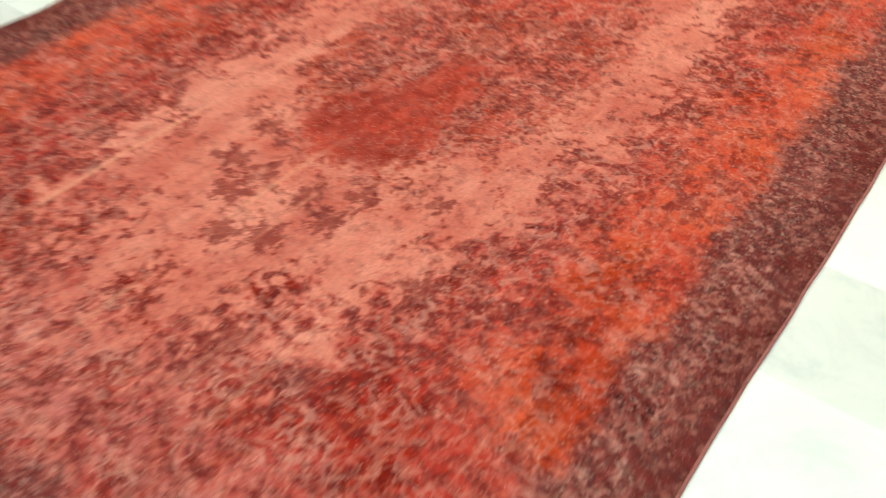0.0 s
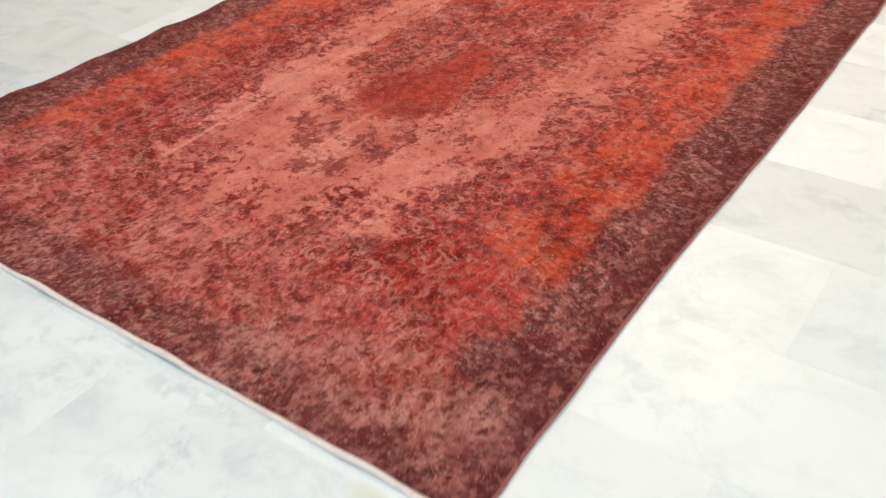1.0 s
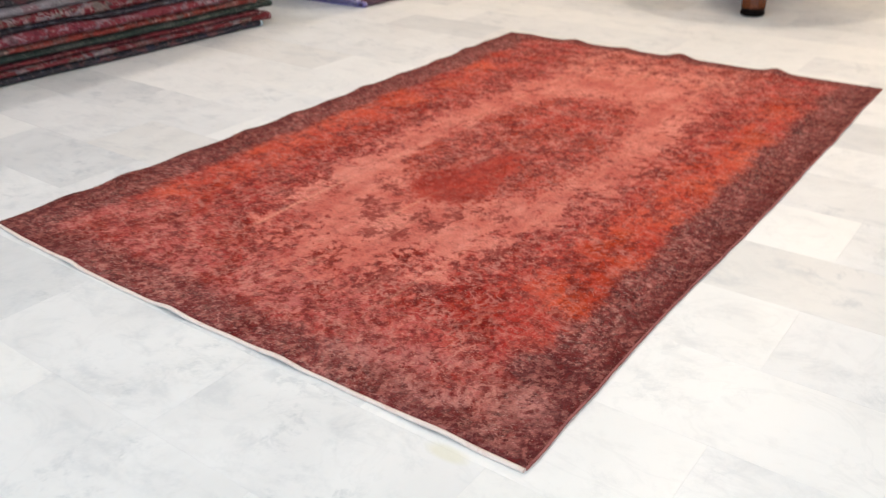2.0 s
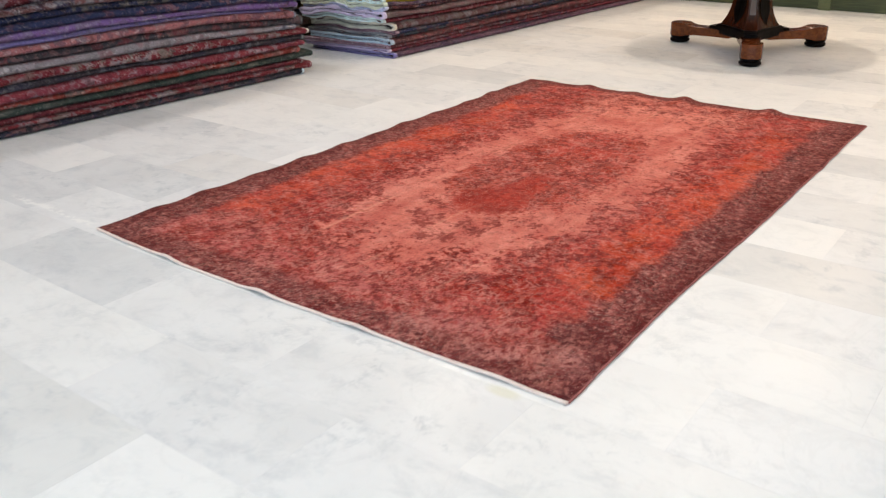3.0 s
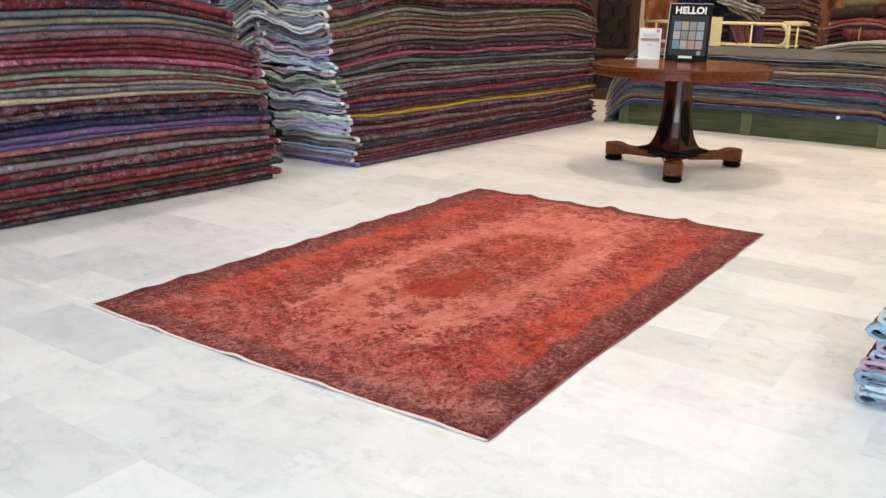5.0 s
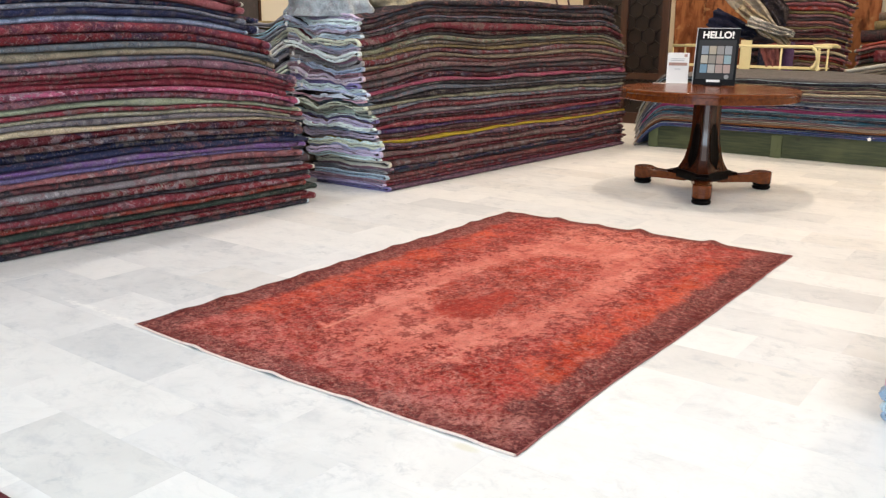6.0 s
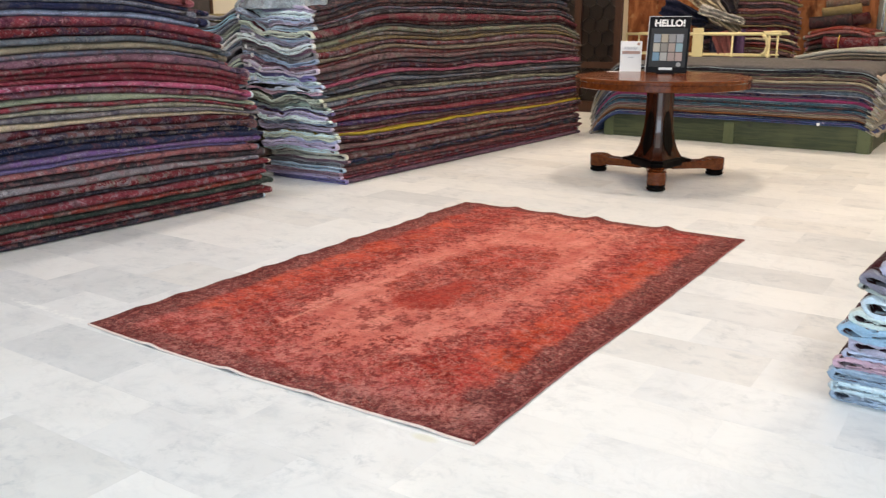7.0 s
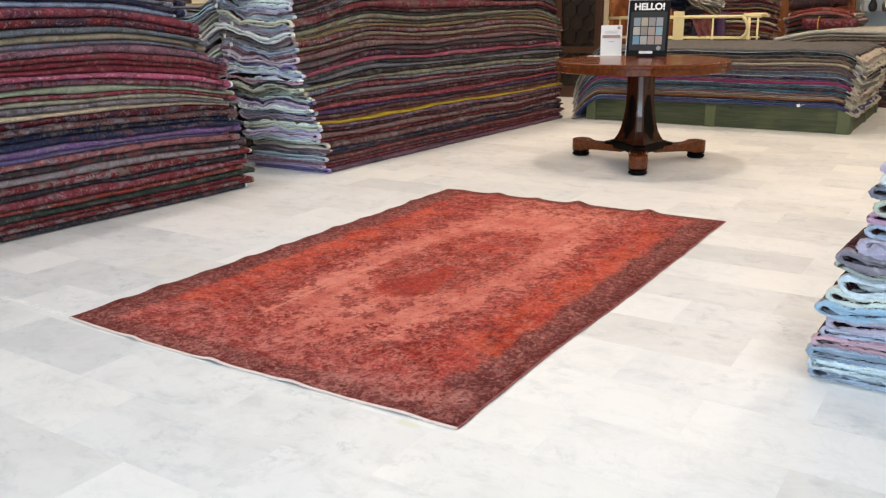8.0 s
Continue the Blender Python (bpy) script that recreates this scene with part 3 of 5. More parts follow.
def folded_carpet(s0, s1, depth, z, h, place, dye, wild, rng, ends=(None, None), gap=0.14, nose=0.0, steps=28, band=0.016,
                  label="", group="", jitter=0.0012, swell=1.05, fuzzy=1.6, cuts=3, curl=0.0):
    """One folded carpet from s0 to s1 along its heap, with bound or fringed ends where a colour is given."""
    line = fold_outline(depth, h * 0.97, gap, nose, cuts=cuts, phase=rng.uniform(0, 30))
    st = [s0 + (s1 - s0) * k / steps for k in range(steps + 1)]
    move = lambda s, d, w: place(s, d, z + w)
    o = Vector(place((s0 + s1) / 2, depth / 2, z))
    st[-1:] = [s1 - 0.07, s1 - 0.035, s1 - 0.012, s1]
    st[0:1] = [s0, s0 + 0.012]
    ph = rng.uniform(0, 60)
    fat = lambda s: 1.0 + curl * smooth_step(s1 - 0.09, s1 - 0.02, s) + 0.20 * wander(s * 1.7, ph) + 0.12 * wander(s * 5.5, ph, 4.0)
    v, f = sweep(line, st, move, jitter, rng, [fat(s) if 0 < n < len(st) - 1 else 0.88 * fat(s) for n, s in enumerate(st)], h * 0.485)
    ob = new("folded_carpet", mesh_of("folded_carpet", [Vector(p) - o for p in v], f, CARPET))
    ob.location = o
    ob.color = (*dye, wild)
    tagged(ob, label, "carpet", group)
    c = h * 0.97 / 2
    for k, tint in enumerate(ends):
        if tint is None:
            continue
        e = s0 if k == 0 else s1
        out = -1 if k == 0 else 1
        fat = [((d - depth / 2) * 1.0 + depth / 2 - (0.003 if d < depth * 0.1 else 0), (w - c) * swell + c) for d, w in line]
        st2 = [e + out * 0.006, e + out * 0.004, e + out * 0.001, e - out * band * 0.5, e - out * band]
        v, f = sweep(fat, st2, move, jitter * fuzzy, rng, [k * (1.0 + (curl if out > 0 else 0.0)) for k in (0.80, 0.95, 1.0, 1.0, 1.0)], c)
        fr = new("bound_edge", mesh_of("bound_edge", [Vector(p) - o for p in v], f, FRINGE))
        fr.parent = ob
        fr.color = (*tint, 1)
        tagged(fr, "pale woollen edge binding")
    return ob


def tint_of(c, rng, amount=0.12, dark=1.0):
    k = dark + rng.uniform(-amount, amount)
    return tuple(max(0.004, min(0.9, v * k * g * (1 + rng.uniform(-0.05, 0.05)))) for v, g in zip(c, (0.97, 1.0, 1.05)))


DYES = {
    "maroon": (0.072, 0.012, 0.017), "darkred": (0.14, 0.020, 0.025), "crimson": (0.19, 0.034, 0.046), "rose": (0.25, 0.080, 0.088),
    "pink": (0.36, 0.080, 0.145), "magenta": (0.60, 0.080, 0.235), "salmon": (0.28, 0.105, 0.10), "rust": (0.27, 0.050, 0.036), "orange": (0.42, 0.16, 0.055),
    "tan": (0.30, 0.235, 0.165), "cream": (0.50, 0.42, 0.28), "sage": (0.24, 0.24, 0.175), "olive": (0.155, 0.115, 0.085),
    "mustard": (0.25, 0.195, 0.090), "yellow": (0.50, 0.38, 0.030), "green": (0.030, 0.042, 0.036), "grey": (0.185, 0.16, 0.17), "linen": (0.40, 0.36, 0.29),
    "slate": (0.135, 0.145, 0.18), "charcoal": (0.040, 0.034, 0.038), "navy": (0.020, 0.025, 0.060), "blue": (0.055, 0.085, 0.20),
    "teal": (0.035, 0.12, 0.17), "purple": (0.12, 0.065, 0.17), "violet": (0.155, 0.12, 0.27), "mauve": (0.185, 0.095, 0.125),
    "brown": (0.115, 0.050, 0.050), "taupe": (0.20, 0.11, 0.115), "lilac": (0.40, 0.33, 0.43), "ice": (0.50, 0.56, 0.60),
    "sky": (0.27, 0.39, 0.47), "bluegrey": (0.27, 0.33, 0.41), "white": (0.62, 0.61, 0.58), "mint": (0.41, 0.44, 0.35),
    "powder": (0.38, 0.43, 0.51), "blush": (0.52, 0.30, 0.36),
}
SAY = {
    "sage": "sage green", "magenta": "bright pink", "ice": "icy pale grey", "powder": "powder blue", "bluegrey": "blue grey", "darkred": "dark red", "mint": "pale lime", "sky": "sky blue",
}


def words(dye, wild, where):
    return f"{'mottled ' if wild > 0.45 else ''}{SAY.get(dye, dye)} wool carpet folded {where}"


def heap(seed, spec, base, place, s0, s1, depth, group, where, thick, ends, edge_tints, steps=28, ragged=(0.02, 0.04, 0.02),
         gap=0.14, nose=0.0, band=0.016, swell=1.05, stray=0.0, in_order=False, pale=1.1, dim=0.86, fuzzy=1.6, cuts=3, squash=0.94, curls=0.0, spread=1.0):
    """A heap of folded carpets, from the floor up. ragged: how far fronts, starts and ends stray."""
    rng = random.Random(seed)
    z = base
    for k, (dye, wild) in enumerate(spec):
        h = thick / squash * (1.0 + spread * rng.choice((-0.34, -0.15, 0.0, 0.1, 0.4))) * rng.uniform(0.93, 1.07)
        if dye == "yellow" or wild < 0.02:
            h = thick * (0.6 if dye == "yellow" else 0.30)
        fo, a, b = rng.uniform(-1, 1) * ragged[0], rng.uniform(-1, 1) * ragged[1], rng.uniform(-1, 1) * ragged[2]
        ph = rng.uniform(0, 40)
        mv = lambda s, d, w, fo=fo, ph=ph: place(s + stray * wander(d * 4.0, ph, 2.0), d + fo + 0.014 * wander(s * 1.3, ph) + 0.006 * wander(s * 5.0, ph, 7.0), w)
        names = [edge_tints[k % len(edge_tints)] if in_order else rng.choice(edge_tints) for e in ends]
        tints = tuple(tint_of(DYES[dye if nm == "self" else nm], rng, 0.12, pale) if e else None for e, nm in zip(ends, names))
        folded_carpet(s0(z) + a, s1(z) + b, depth, z, h, mv, tint_of(DYES[dye], rng, 0.16, dim), wild, rng, tints, gap, nose * rng.uniform(0.4, 1.5), steps, band,
                      words(dye, wild, where), group, swell=swell, fuzzy=fuzzy, cuts=cuts, curl=rng.uniform(0.3, 0.8) if rng.random() < curls else 0.0)
        z += h * squash
    return z


def specs(text):
    """'dye:wild dye ...' from the floor up."""
    out = []
    for w in text.split():
        name, _, k = w.partition(":")
        out.append((name, float(k or 0.5)))
    return out


# the heap along the west side, nearest the red rug
def place_west(s, d, z):
    g = 1 - 0.10 * smooth_step(1.15, 2.15, s) * smooth_step(0.2, 0.9, z) - 0.05 * smooth_step(0.9, -0.6, s)
    w = z * g + 0.030 * smooth_step(0.05, 0.6, z) * wander(s * 0.9, d * 1.5, z * 4.0) + (0.013 * wander(s * 1.6, 3.0, z * 14.0) + 0.005 * wander(s * 5.0, 3.0, z * 22.0)) * smooth_step(0, 0.2, z)
    w -= 0.05 * smooth_step(1.75, 2.25, s) * smooth_step(0.1, 0.9, z)
    x = -3.02 - 0.058 * (2.1 - s) - d - 0.02 * smooth_step(0.3, 1.2, z)
    return (x, s, max(w, 0.0005 * (z > 0)))


heap(11, specs("charcoal:.5 darkred:.7 maroon:.5 green:.3 rust:.95 crimson:.8 charcoal:.4 darkred:.9 grey:.6 charcoal:.5 salmon:.5 violet:.4 purple:.3 navy:.4 "
               "navy:.8 brown:.8 maroon:.7 cream:.15 grey:.5 sage:.4 crimson:.6 sage:.3 mauve:.8 pink:.7 crimson:.3 crimson:.4 "
               "crimson:.5 mauve:.8 slate:.4 tan:.3 slate:.6 darkred:.8 crimson:.6 bluegrey:.3 navy:.3 slate:.4 navy:.4 rose:.3 maroon:.4"),
     0.0, place_west, lambda z: -0.9, lambda z: 2.10 + 0.10 * smooth_step(0.5, 0.2, z) - 0.34 * smooth_step(0.75, 1.35, z), 1.15,
     "carpets heaped along the wall", "in a tall floor heap", 0.0366, (False, True), ("self", "self", "ice", "self", "slate", "self", "rose", "linen"),
     steps=44, ragged=(0.026, 0.03, 0.075), dim=1.32, band=0.010, nose=0.25, pale=1.35, curls=0.24, spread=0.7)


# the long heap behind, its bound ends turned to the room
def place_long(s, d, z):
    near = smooth_step(3.75, 2.85, s)
    g = 1.045 - 0.12 * near * smooth_step(0.3, 0.9, z) - 0.10 * smooth_step(6.0, 6.75, s) * smooth_step(0.5, 1.2, z)
    w = z * g + 0.030 * smooth_step(0.05, 0.5, z) * wander(s * 0.8, 7.0, z * 4.0) + (0.018 * wander(s * 1.7, 5.0, z * 15.0) + 0.006 * wander(s * 5.0, 5.0, z * 22.0)) * smooth_step(0.0, 0.2, z)
    w += near * smooth_step(0.02, 0.4, z) * (0.046 * wander(d * 4.2, 1.0, z * 2.5) + 0.020 * wander(d * 12.0, 9.0, z * 12.0) + 0.011 * wander(d * 27.0, 2.0, z * 40.0)
                                            + 0.10 * smooth_step(0.42, 0.80, d) * smooth_step(0.6, 1.1, z))
    x = -2.90 + 0.048 * (s - 2.83) - d - 0.215 * smooth_step(0.0, 1.1, z) * smooth_step(6.5, 2.9, s) - 0.05 * smooth_step(0.0, 1.1, z)
    return (x, s, max(w, 0.0))


heap(23, specs("mauve:.5 crimson:.7 rose:.7 brown:.8 slate:.7 navy:.6 brown:.9 crimson:.95 taupe:.9 maroon:.9 mauve:.8 yellow:.05 rose:.9 brown:.8 "
               "purple:.6 crimson:.95 brown:.9 mauve:.8 grey:.5 rose:.9 slate:.7 sage:.5 charcoal:.6 slate:.4 charcoal:.4 pink:.3 maroon:.6 grey:.4 taupe:.8 "
               "salmon:.8 tan:.8 taupe:.8 mustard:.6 olive:.6 sage:.5 grey:.95 maroon:.6 crimson:.7 charcoal:.6 slate:.5 brown:.6 charcoal:.4 slate:.5 charcoal:.4"),
     0.0, place_long, lambda z: 2.86, lambda z: 6.52 - 0.22 * smooth_step(0.95, 1.35, z), 0.74,
     "carpets in the long heap", "in a long heap", 0.0312, (True, False), ("violet", "lilac", "mauve", "bluegrey", "grey", "mauve", "linen", "ice", "lilac", "powder", "mint", "ice", "grey", "lilac", "powder", "ice", "lilac", "violet", "ice", "mint", "sage", "mint", "slate", "blush", "ice", "powder", "ice"),
     steps=54, ragged=(0.030, 0.045, 0.05), gap=0.11, nose=0.46, band=0.026, swell=1.09, stray=0.05, in_order=True, pale=1.55, dim=0.89, fuzzy=1.8, cuts=26, squash=0.98)


def place_behind(s, d, z):
    w = z + 0.05 * smooth_step(0.0, 0.6, z) * wander(d * 3.5, s * 0.5, z * 3.0) + 0.10 * smooth_step(0.35, 0.0, d) * smooth_step(0.5, 1.0, z)
    return (-3.86 - d - 0.03 * z, s, max(w, 0.0))


heap(31, specs("olive grey olive:.6 slate mustard:.4 charcoal grey olive:.5 slate teal:.2 charcoal grey slate sky:.2 teal:.2 bluegrey grey sky:.2 slate:.3 bluegrey:.3 "
               "grey:.3 slate:.3 charcoal mustard:.1"),
     0.0, place_behind, lambda z: 2.93, lambda z: 5.4, 0.85, "carpets behind the long heap", "in a wall heap", 0.0525, (True, False),
     ("slate", "grey", "mint", "sky", "teal", "ice", "grey"), steps=14, ragged=(0.05, 0.06, 0.02), gap=0.3, nose=0.2, band=0.03, swell=1.0, dim=1.4, pale=1.8, cuts=14)


# the thick pale heap on the east side, its folds leaning back
def place_east(s, d, z):
    near = smooth_step(1.5, 0.85, s)
    w = z + near * smooth_step(0.05, 0.3, z) * (0.030 * wander(d * 6.0, 4.0, z * 4.0) + 0.012 * wander(d * 15.0, 2.0, z * 9.0)) + 0.02 * smooth_step(0.1, 0.5, z) * wander(s * 0.9, 6.0, z * 3.0)
    w -= 0.05 * d * smooth_step(0.0, 0.4, z)
    x = 0.788 + 0.060 * (s - 0.88) + d + 0.02 * z + 0.33 * max(0.0, min(z, 0.58) - 0.27) + 0.28 * max(0.0, z - 0.58)
    return (x, s, max(w, 0.0))


heap(45, specs("powder:.3 ice:.3 slate:.4 maroon:.4 taupe:.4 maroon:.5 taupe:.4 brown:.4 maroon:.6 taupe:.4 maroon:.5 brown:.4 rose:.4 maroon:.4 brown:.4 rose:.4 mauve:.3 grey:.4 mauve:.4 taupe:.4 lilac:.3 grey:.4 mauve:.3 rose:.4 lilac:.3 taupe:.4 grey:.3"),
     0.0, place_east, lambda z: 0.89 + 0.05 * z, lambda z: 1.30, 0.85, "thick carpets in the pale heap", "thickly in a low heap", 0.037, (True, False),
     ("powder", "ice", "bluegrey", "blush", "powder", "lilac", "sky", "white", "ice", "mint", "grey", "lilac", "powder", "blush", "mint", "slate", "white", "lilac", "ice"), steps=14,
     ragged=(0.024, 0.02, 0.04), gap=0.14, nose=0.42, band=0.040, swell=1.10, stray=0.03, in_order=True, pale=1.42, fuzzy=4.6, cuts=72, spread=0.8)

# ---- the red rug ----
def red_rug(width=1.8, length=2.8, nx=96, ny=150):
    rug = thing("rug", pose(0, 0, 0), "worn overdyed red wool rug with a dark border, flat on marble", "rug")
    near = [(-1.40, 0.006, 0.04), (-0.98, 0.009, 0.045), (-0.62, 0.006, 0.05), (-0.2, 0.004, 0.08)]
    far = [(-1.42, 0.012, 0.05), (-1.15, 0.008, 0.05), (-0.87, 0.020, 0.05), (-0.43, 0.018, 0.045), (-1.68, 0.004, 0.05)]
    west = [(0.22 + 0.235 * k + 0.03 * math.sin(5.0 * k), 0.007 + 0.003 * math.sin(2.3 * k), 0.055) for k in range(11)]

    def top(x, y):
        z = 0.008 + 0.0015 * wander(x * 6, y * 6) + 0.0025 * wander(x * 1.5, y * 1.5, 4.0)
        z += sum(a * math.exp(-((x - c) / w) ** 2) for c, a, w in near) * math.exp(-y / 0.10)
        z += sum(a * math.exp(-((x - c) / w) ** 2) for c, a, w in far) * math.exp(-(length - y) / 0.16)
        z += sum(a * math.exp(-((y - c) / w) ** 2) for c, a, w in west) * math.exp(-(x + width) / 0.07)
        return z

    def edge(x, y):
        x2 = x + (0.004 * wander(y * 9, 1.0) + 0.006 * wander(y * 2.2, 3.0)) * (1 if abs(x + 0.9) > 0.85 else 0)
        y2 = y + (0.003 * wander(x * 10, 2.0) + 0.006 * wander(x * 2.0, 5.0)) * (1 if y > length - 0.03 or y < 0.03 else 0)
        if y < 0.03:
            u = min(1.0, max(0.0, -x / width))
            y2 -= 0.012 * math.sin(math.pi * u) ** 2 + 0.013 * math.sin(math.pi * u ** 3)
        if x > -0.05:
            x2 -= 0.010 * math.sin(math.pi * min(y, 1.2) / 1.2)
        elif x < -width + 0.05:
            x2 += 0.012 * math.sin(math.pi * y / length)
        return x2, y2

    verts, faces = [], []
    for j in range(ny + 1):
        for i in range(nx + 1):
            x, y = -width + width * i / nx, length * j / ny
            verts.append((*edge(x, y), top(x, y)))
    w = nx + 1
    for j in range(ny):
        for i in range(nx):
            a = j * w + i
            faces.append((a, a + 1, a + w + 1, a + w))
    rim = [i for i in range(w)] + [j * w + nx for j in range(1, ny + 1)] + [ny * w + i for i in range(nx - 1, -1, -1)] + [j * w for j in range(ny - 1, 0, -1)]
    base = len(verts)
    for k in rim:
        x, y, z = verts[k]
        verts.append((x, y, max(0.0008, z - 0.008)))
    n = len(rim)
    for k in range(n):
        faces.append((rim[(k + 1) % n], rim[k], base + k, base + (k + 1) % n))
    ob = new("rug_body", mesh_of("rug_body", verts, faces, RUG))
    ob.parent = rug
    # undyed kilim strip along the near end
    sv, sf = [], []
    m = 90
    for k in range(m + 1):
        x = -width - 0.004 + (width + 0.006) * k / m
        y0 = edge(x, 0.0)[1]
        z = top(min(max(x, -width), 0), 0.0)
        o = 0.0085 + 0.003 * wander(x * 7, 8.0)
        for dy, dz in ((0.0, -0.001), (-o * 0.5, 0.0005), (-o, -0.003), (-o, -0.0065), (0.0, -0.0065)):
            sv.append((x, y0 + dy, max(0.0008, z + dz)))
    for k in range(m):
        for j in range(5):
            a, b = k * 5 + j, k * 5 + (j + 1) % 5
            sf.append((a, b, b + 5, a + 5))
    sf += [(0, 1, 2, 3, 4), tuple(m * 5 + j for j in (4, 3, 2, 1, 0))]
    ob = new("selvedge", mesh_of("selvedge", sv, sf, CORD))
    ob.parent = rug
    tagged(ob, "undyed cream kilim end strip")
    for x, way in ((0.0, 1), (-width, -1)):
        pts = [(edge(x, length * k / 80)[0] + way * 0.002, length * k / 80, top(x, length * k / 80) - 0.004) for k in range(81)]
        part("side_cord", tube(pts, 0.0035, 6), SIDE_CORD, rug, "tight overcast side cord")
    return rug


SIDE_CORD = painted_material("dyed_side_cord", (0.30, 0.095, 0.085), (0.14, 0.030, 0.03), 0.9, 40.0, 0.7)
red_rug()


def dark_rug():
    """The corner of another rug, by the camera."""
    rug = thing("rug", pose(-0.42, -0.985, 0.0), "dark red rug with green flowers lying on marble", "rug")
    verts, faces = [], []
    nx, ny, w, l = 40, 40, 1.7, 2.4
    for j in range(ny + 1):
        for i in range(nx + 1):
            x, y = -w * i / nx, -l * j / ny
            verts.append((x, y + 0.004 * wander(x * 4, 2.0), 0.009 + 0.002 * wander(x * 5, y * 5)))
    for j in range(ny):
        for i in range(nx):
            a = j * (nx + 1) + i
            faces.append((a, a + 1, a + nx + 2, a + nx + 1))
    rim = [i for i in range(nx + 1)] + [j * (nx + 1) + nx for j in range(1, ny + 1)] + [ny * (nx + 1) + i for i in range(nx - 1, -1, -1)] + [j * (nx + 1) for j in range(ny - 1, 0, -1)]
    b = len(verts)
    verts += [(verts[k][0], verts[k][1], 0.0008) for k in rim]
    for k in range(len(rim)):
        faces.append((rim[k], rim[(k + 1) % len(rim)], b + (k + 1) % len(rim), b + k))
    m = Mat("dark_floral_pile", 0.95, spec=0.1)
    p = m.coords()
    leaf = m.cells(m.shift(p, m.noise(p, 14.0, 2.0, colour=True), 0.06), 13.0)
    c = m.mix(m.noise(p, 20.0, 3.0).step(0.4, 0.6), (0.10, 0.018, 0.018), (0.20, 0.045, 0.04))
    c = m.mix(leaf.step(0.34, 0.24), c, (0.035, 0.045, 0.035))
    c = m.mix(m.cells(p, 19.0).step(0.2, 0.12) * 0.7, c, (0.34, 0.13, 0.10))
    _, y, _ = m.split(p)
    c = m.mix(y.step(-0.03, -0.015), c, (0.09, 0.02, 0.022))
    m.colour(c).bump(m.noise(p, 250.0, 2.0), 0.6, 0.004)
    ob = new("rug_body", mesh_of("rug_body", verts, faces, m.mat))
    ob.parent = rug


dark_rug()


# ---- the pedestal table ----
def pedestal_table(cx, cy, angle):
    t = thing("pedestal_table", pose(cx, cy, 0, 0, 0, angle), "round polished walnut pedestal table with ebonised panels on three feet", "table")
    part("tabletop", lathe([(0.02, 0.735), (0.60, 0.735), (0.632, 0.736), (0.636, 0.741), (0.636, 0.757), (0.630, 0.764), (0.618, 0.767), (0.02, 0.767)], 72),
         WALNUT, t, "round polished walnut top", smooth=False)
    part("apron", lathe([(0.56, 0.690), (0.626, 0.690), (0.632, 0.694), (0.632, 0.7345), (0.56, 0.735)], 72), WALNUT, t, "veneered walnut rim")
    # three-sided column: chamfered corners face the legs, sides are hollowed and flare to the foot
    levels = [(0.69, 0.108), (0.60, 0.106), (0.48, 0.108), (0.38, 0.116), (0.31, 0.130), (0.25, 0.145), (0.20, 0.168), (0.165, 0.192), (0.150, 0.202)]

    fine = []
    for k in range(len(levels) - 1):
        p0, p1, p2, p3 = levels[max(0, k - 1)], levels[k], levels[k + 1], levels[min(len(levels) - 1, k + 2)]
        for f in (0.0, 0.25, 0.5, 0.75):
            fine.append(tuple(0.5 * (2 * b + (c - a) * f + (2 * a - 5 * b + 4 * c - d) * f * f + (3 * b - a - 3 * c + d) * f ** 3) for a, b, c, d in zip(p0, p1, p2, p3)))
    levels = fine + [levels[-1]]

    def section(r, hollow):
        pts = []
        cham = 0.20
        for k in range(3):
            a = 2 * math.pi * k / 3
            for off in (-cham, cham):
                pts.append((r * math.cos(a + off), r * math.sin(a + off)))
            b0 = (r * math.cos(a + cham), r * math.sin(a + cham))
            b1 = (r * math.cos(a + 2 * math.pi / 3 - cham), r * math.sin(a + 2 * math.pi / 3 - cham))
            for f in (0.2, 0.5, 0.8):
                x, y = b0[0] + (b1[0] - b0[0]) * f, b0[1] + (b1[1] - b0[1]) * f
                s = 1 - hollow * 4 * f * (1 - f)
                pts.append((x * s, y * s))
        return pts

    bm = bmesh.new()
    rings = [[bm.verts.new((x, y, z)) for x, y in section(r, 0.10)] for z, r in levels]
    n = len(rings[0])
    for a, b in zip(rings, rings[1:]):
        for k in range(n):
            bm.faces.new((a[k], a[(k + 1) % n], b[(k + 1) % n], b[k]))
    bm.faces.new(rings[0])
    bm.faces.new(rings[-1][::-1])
    part("column", bm, WALNUT_LEG, t, "three-sided flaring walnut column")
    # black panels set on the hollow sides
    for k in range(3):
        bm = bmesh.new()
        rows = []
        for z, r in levels:
            if not 0.18 < z < 0.54:
                continue
            sec = section(r + 0.004, 0.10)
            i0 = k * 5 + 1
            b0, m1, m2, m3, b1 = sec[i0], sec[i0 + 1], sec[i0 + 2], sec[i0 + 3], sec[(i0 + 4) % 15]
            pinch = 0.52 * smooth_step(0.17, 0.27, z) * smooth_step(0.56, 0.42, z) + 0.06
            mid = Vector(m2)
            rows.append([bm.verts.new((*(mid + (Vector(q) - mid) * pinch * 1.0), z)) for q in (b0, m1, m2, m3, b1)])
        for a, b in zip(rows, rows[1:]):
            for j in range(4):
                bm.faces.new((a[j], a[j + 1], b[j + 1], b[j]))
        r = bmesh.ops.extrude_face_region(bm, geom=bm.faces[:])
        for v in [g for g in r["geom"] if isinstance(g, bmesh.types.BMVert)]:
            v.co.xy *= 0.93
        part("panel", bm, EBONY, t, "black ebonised panel")
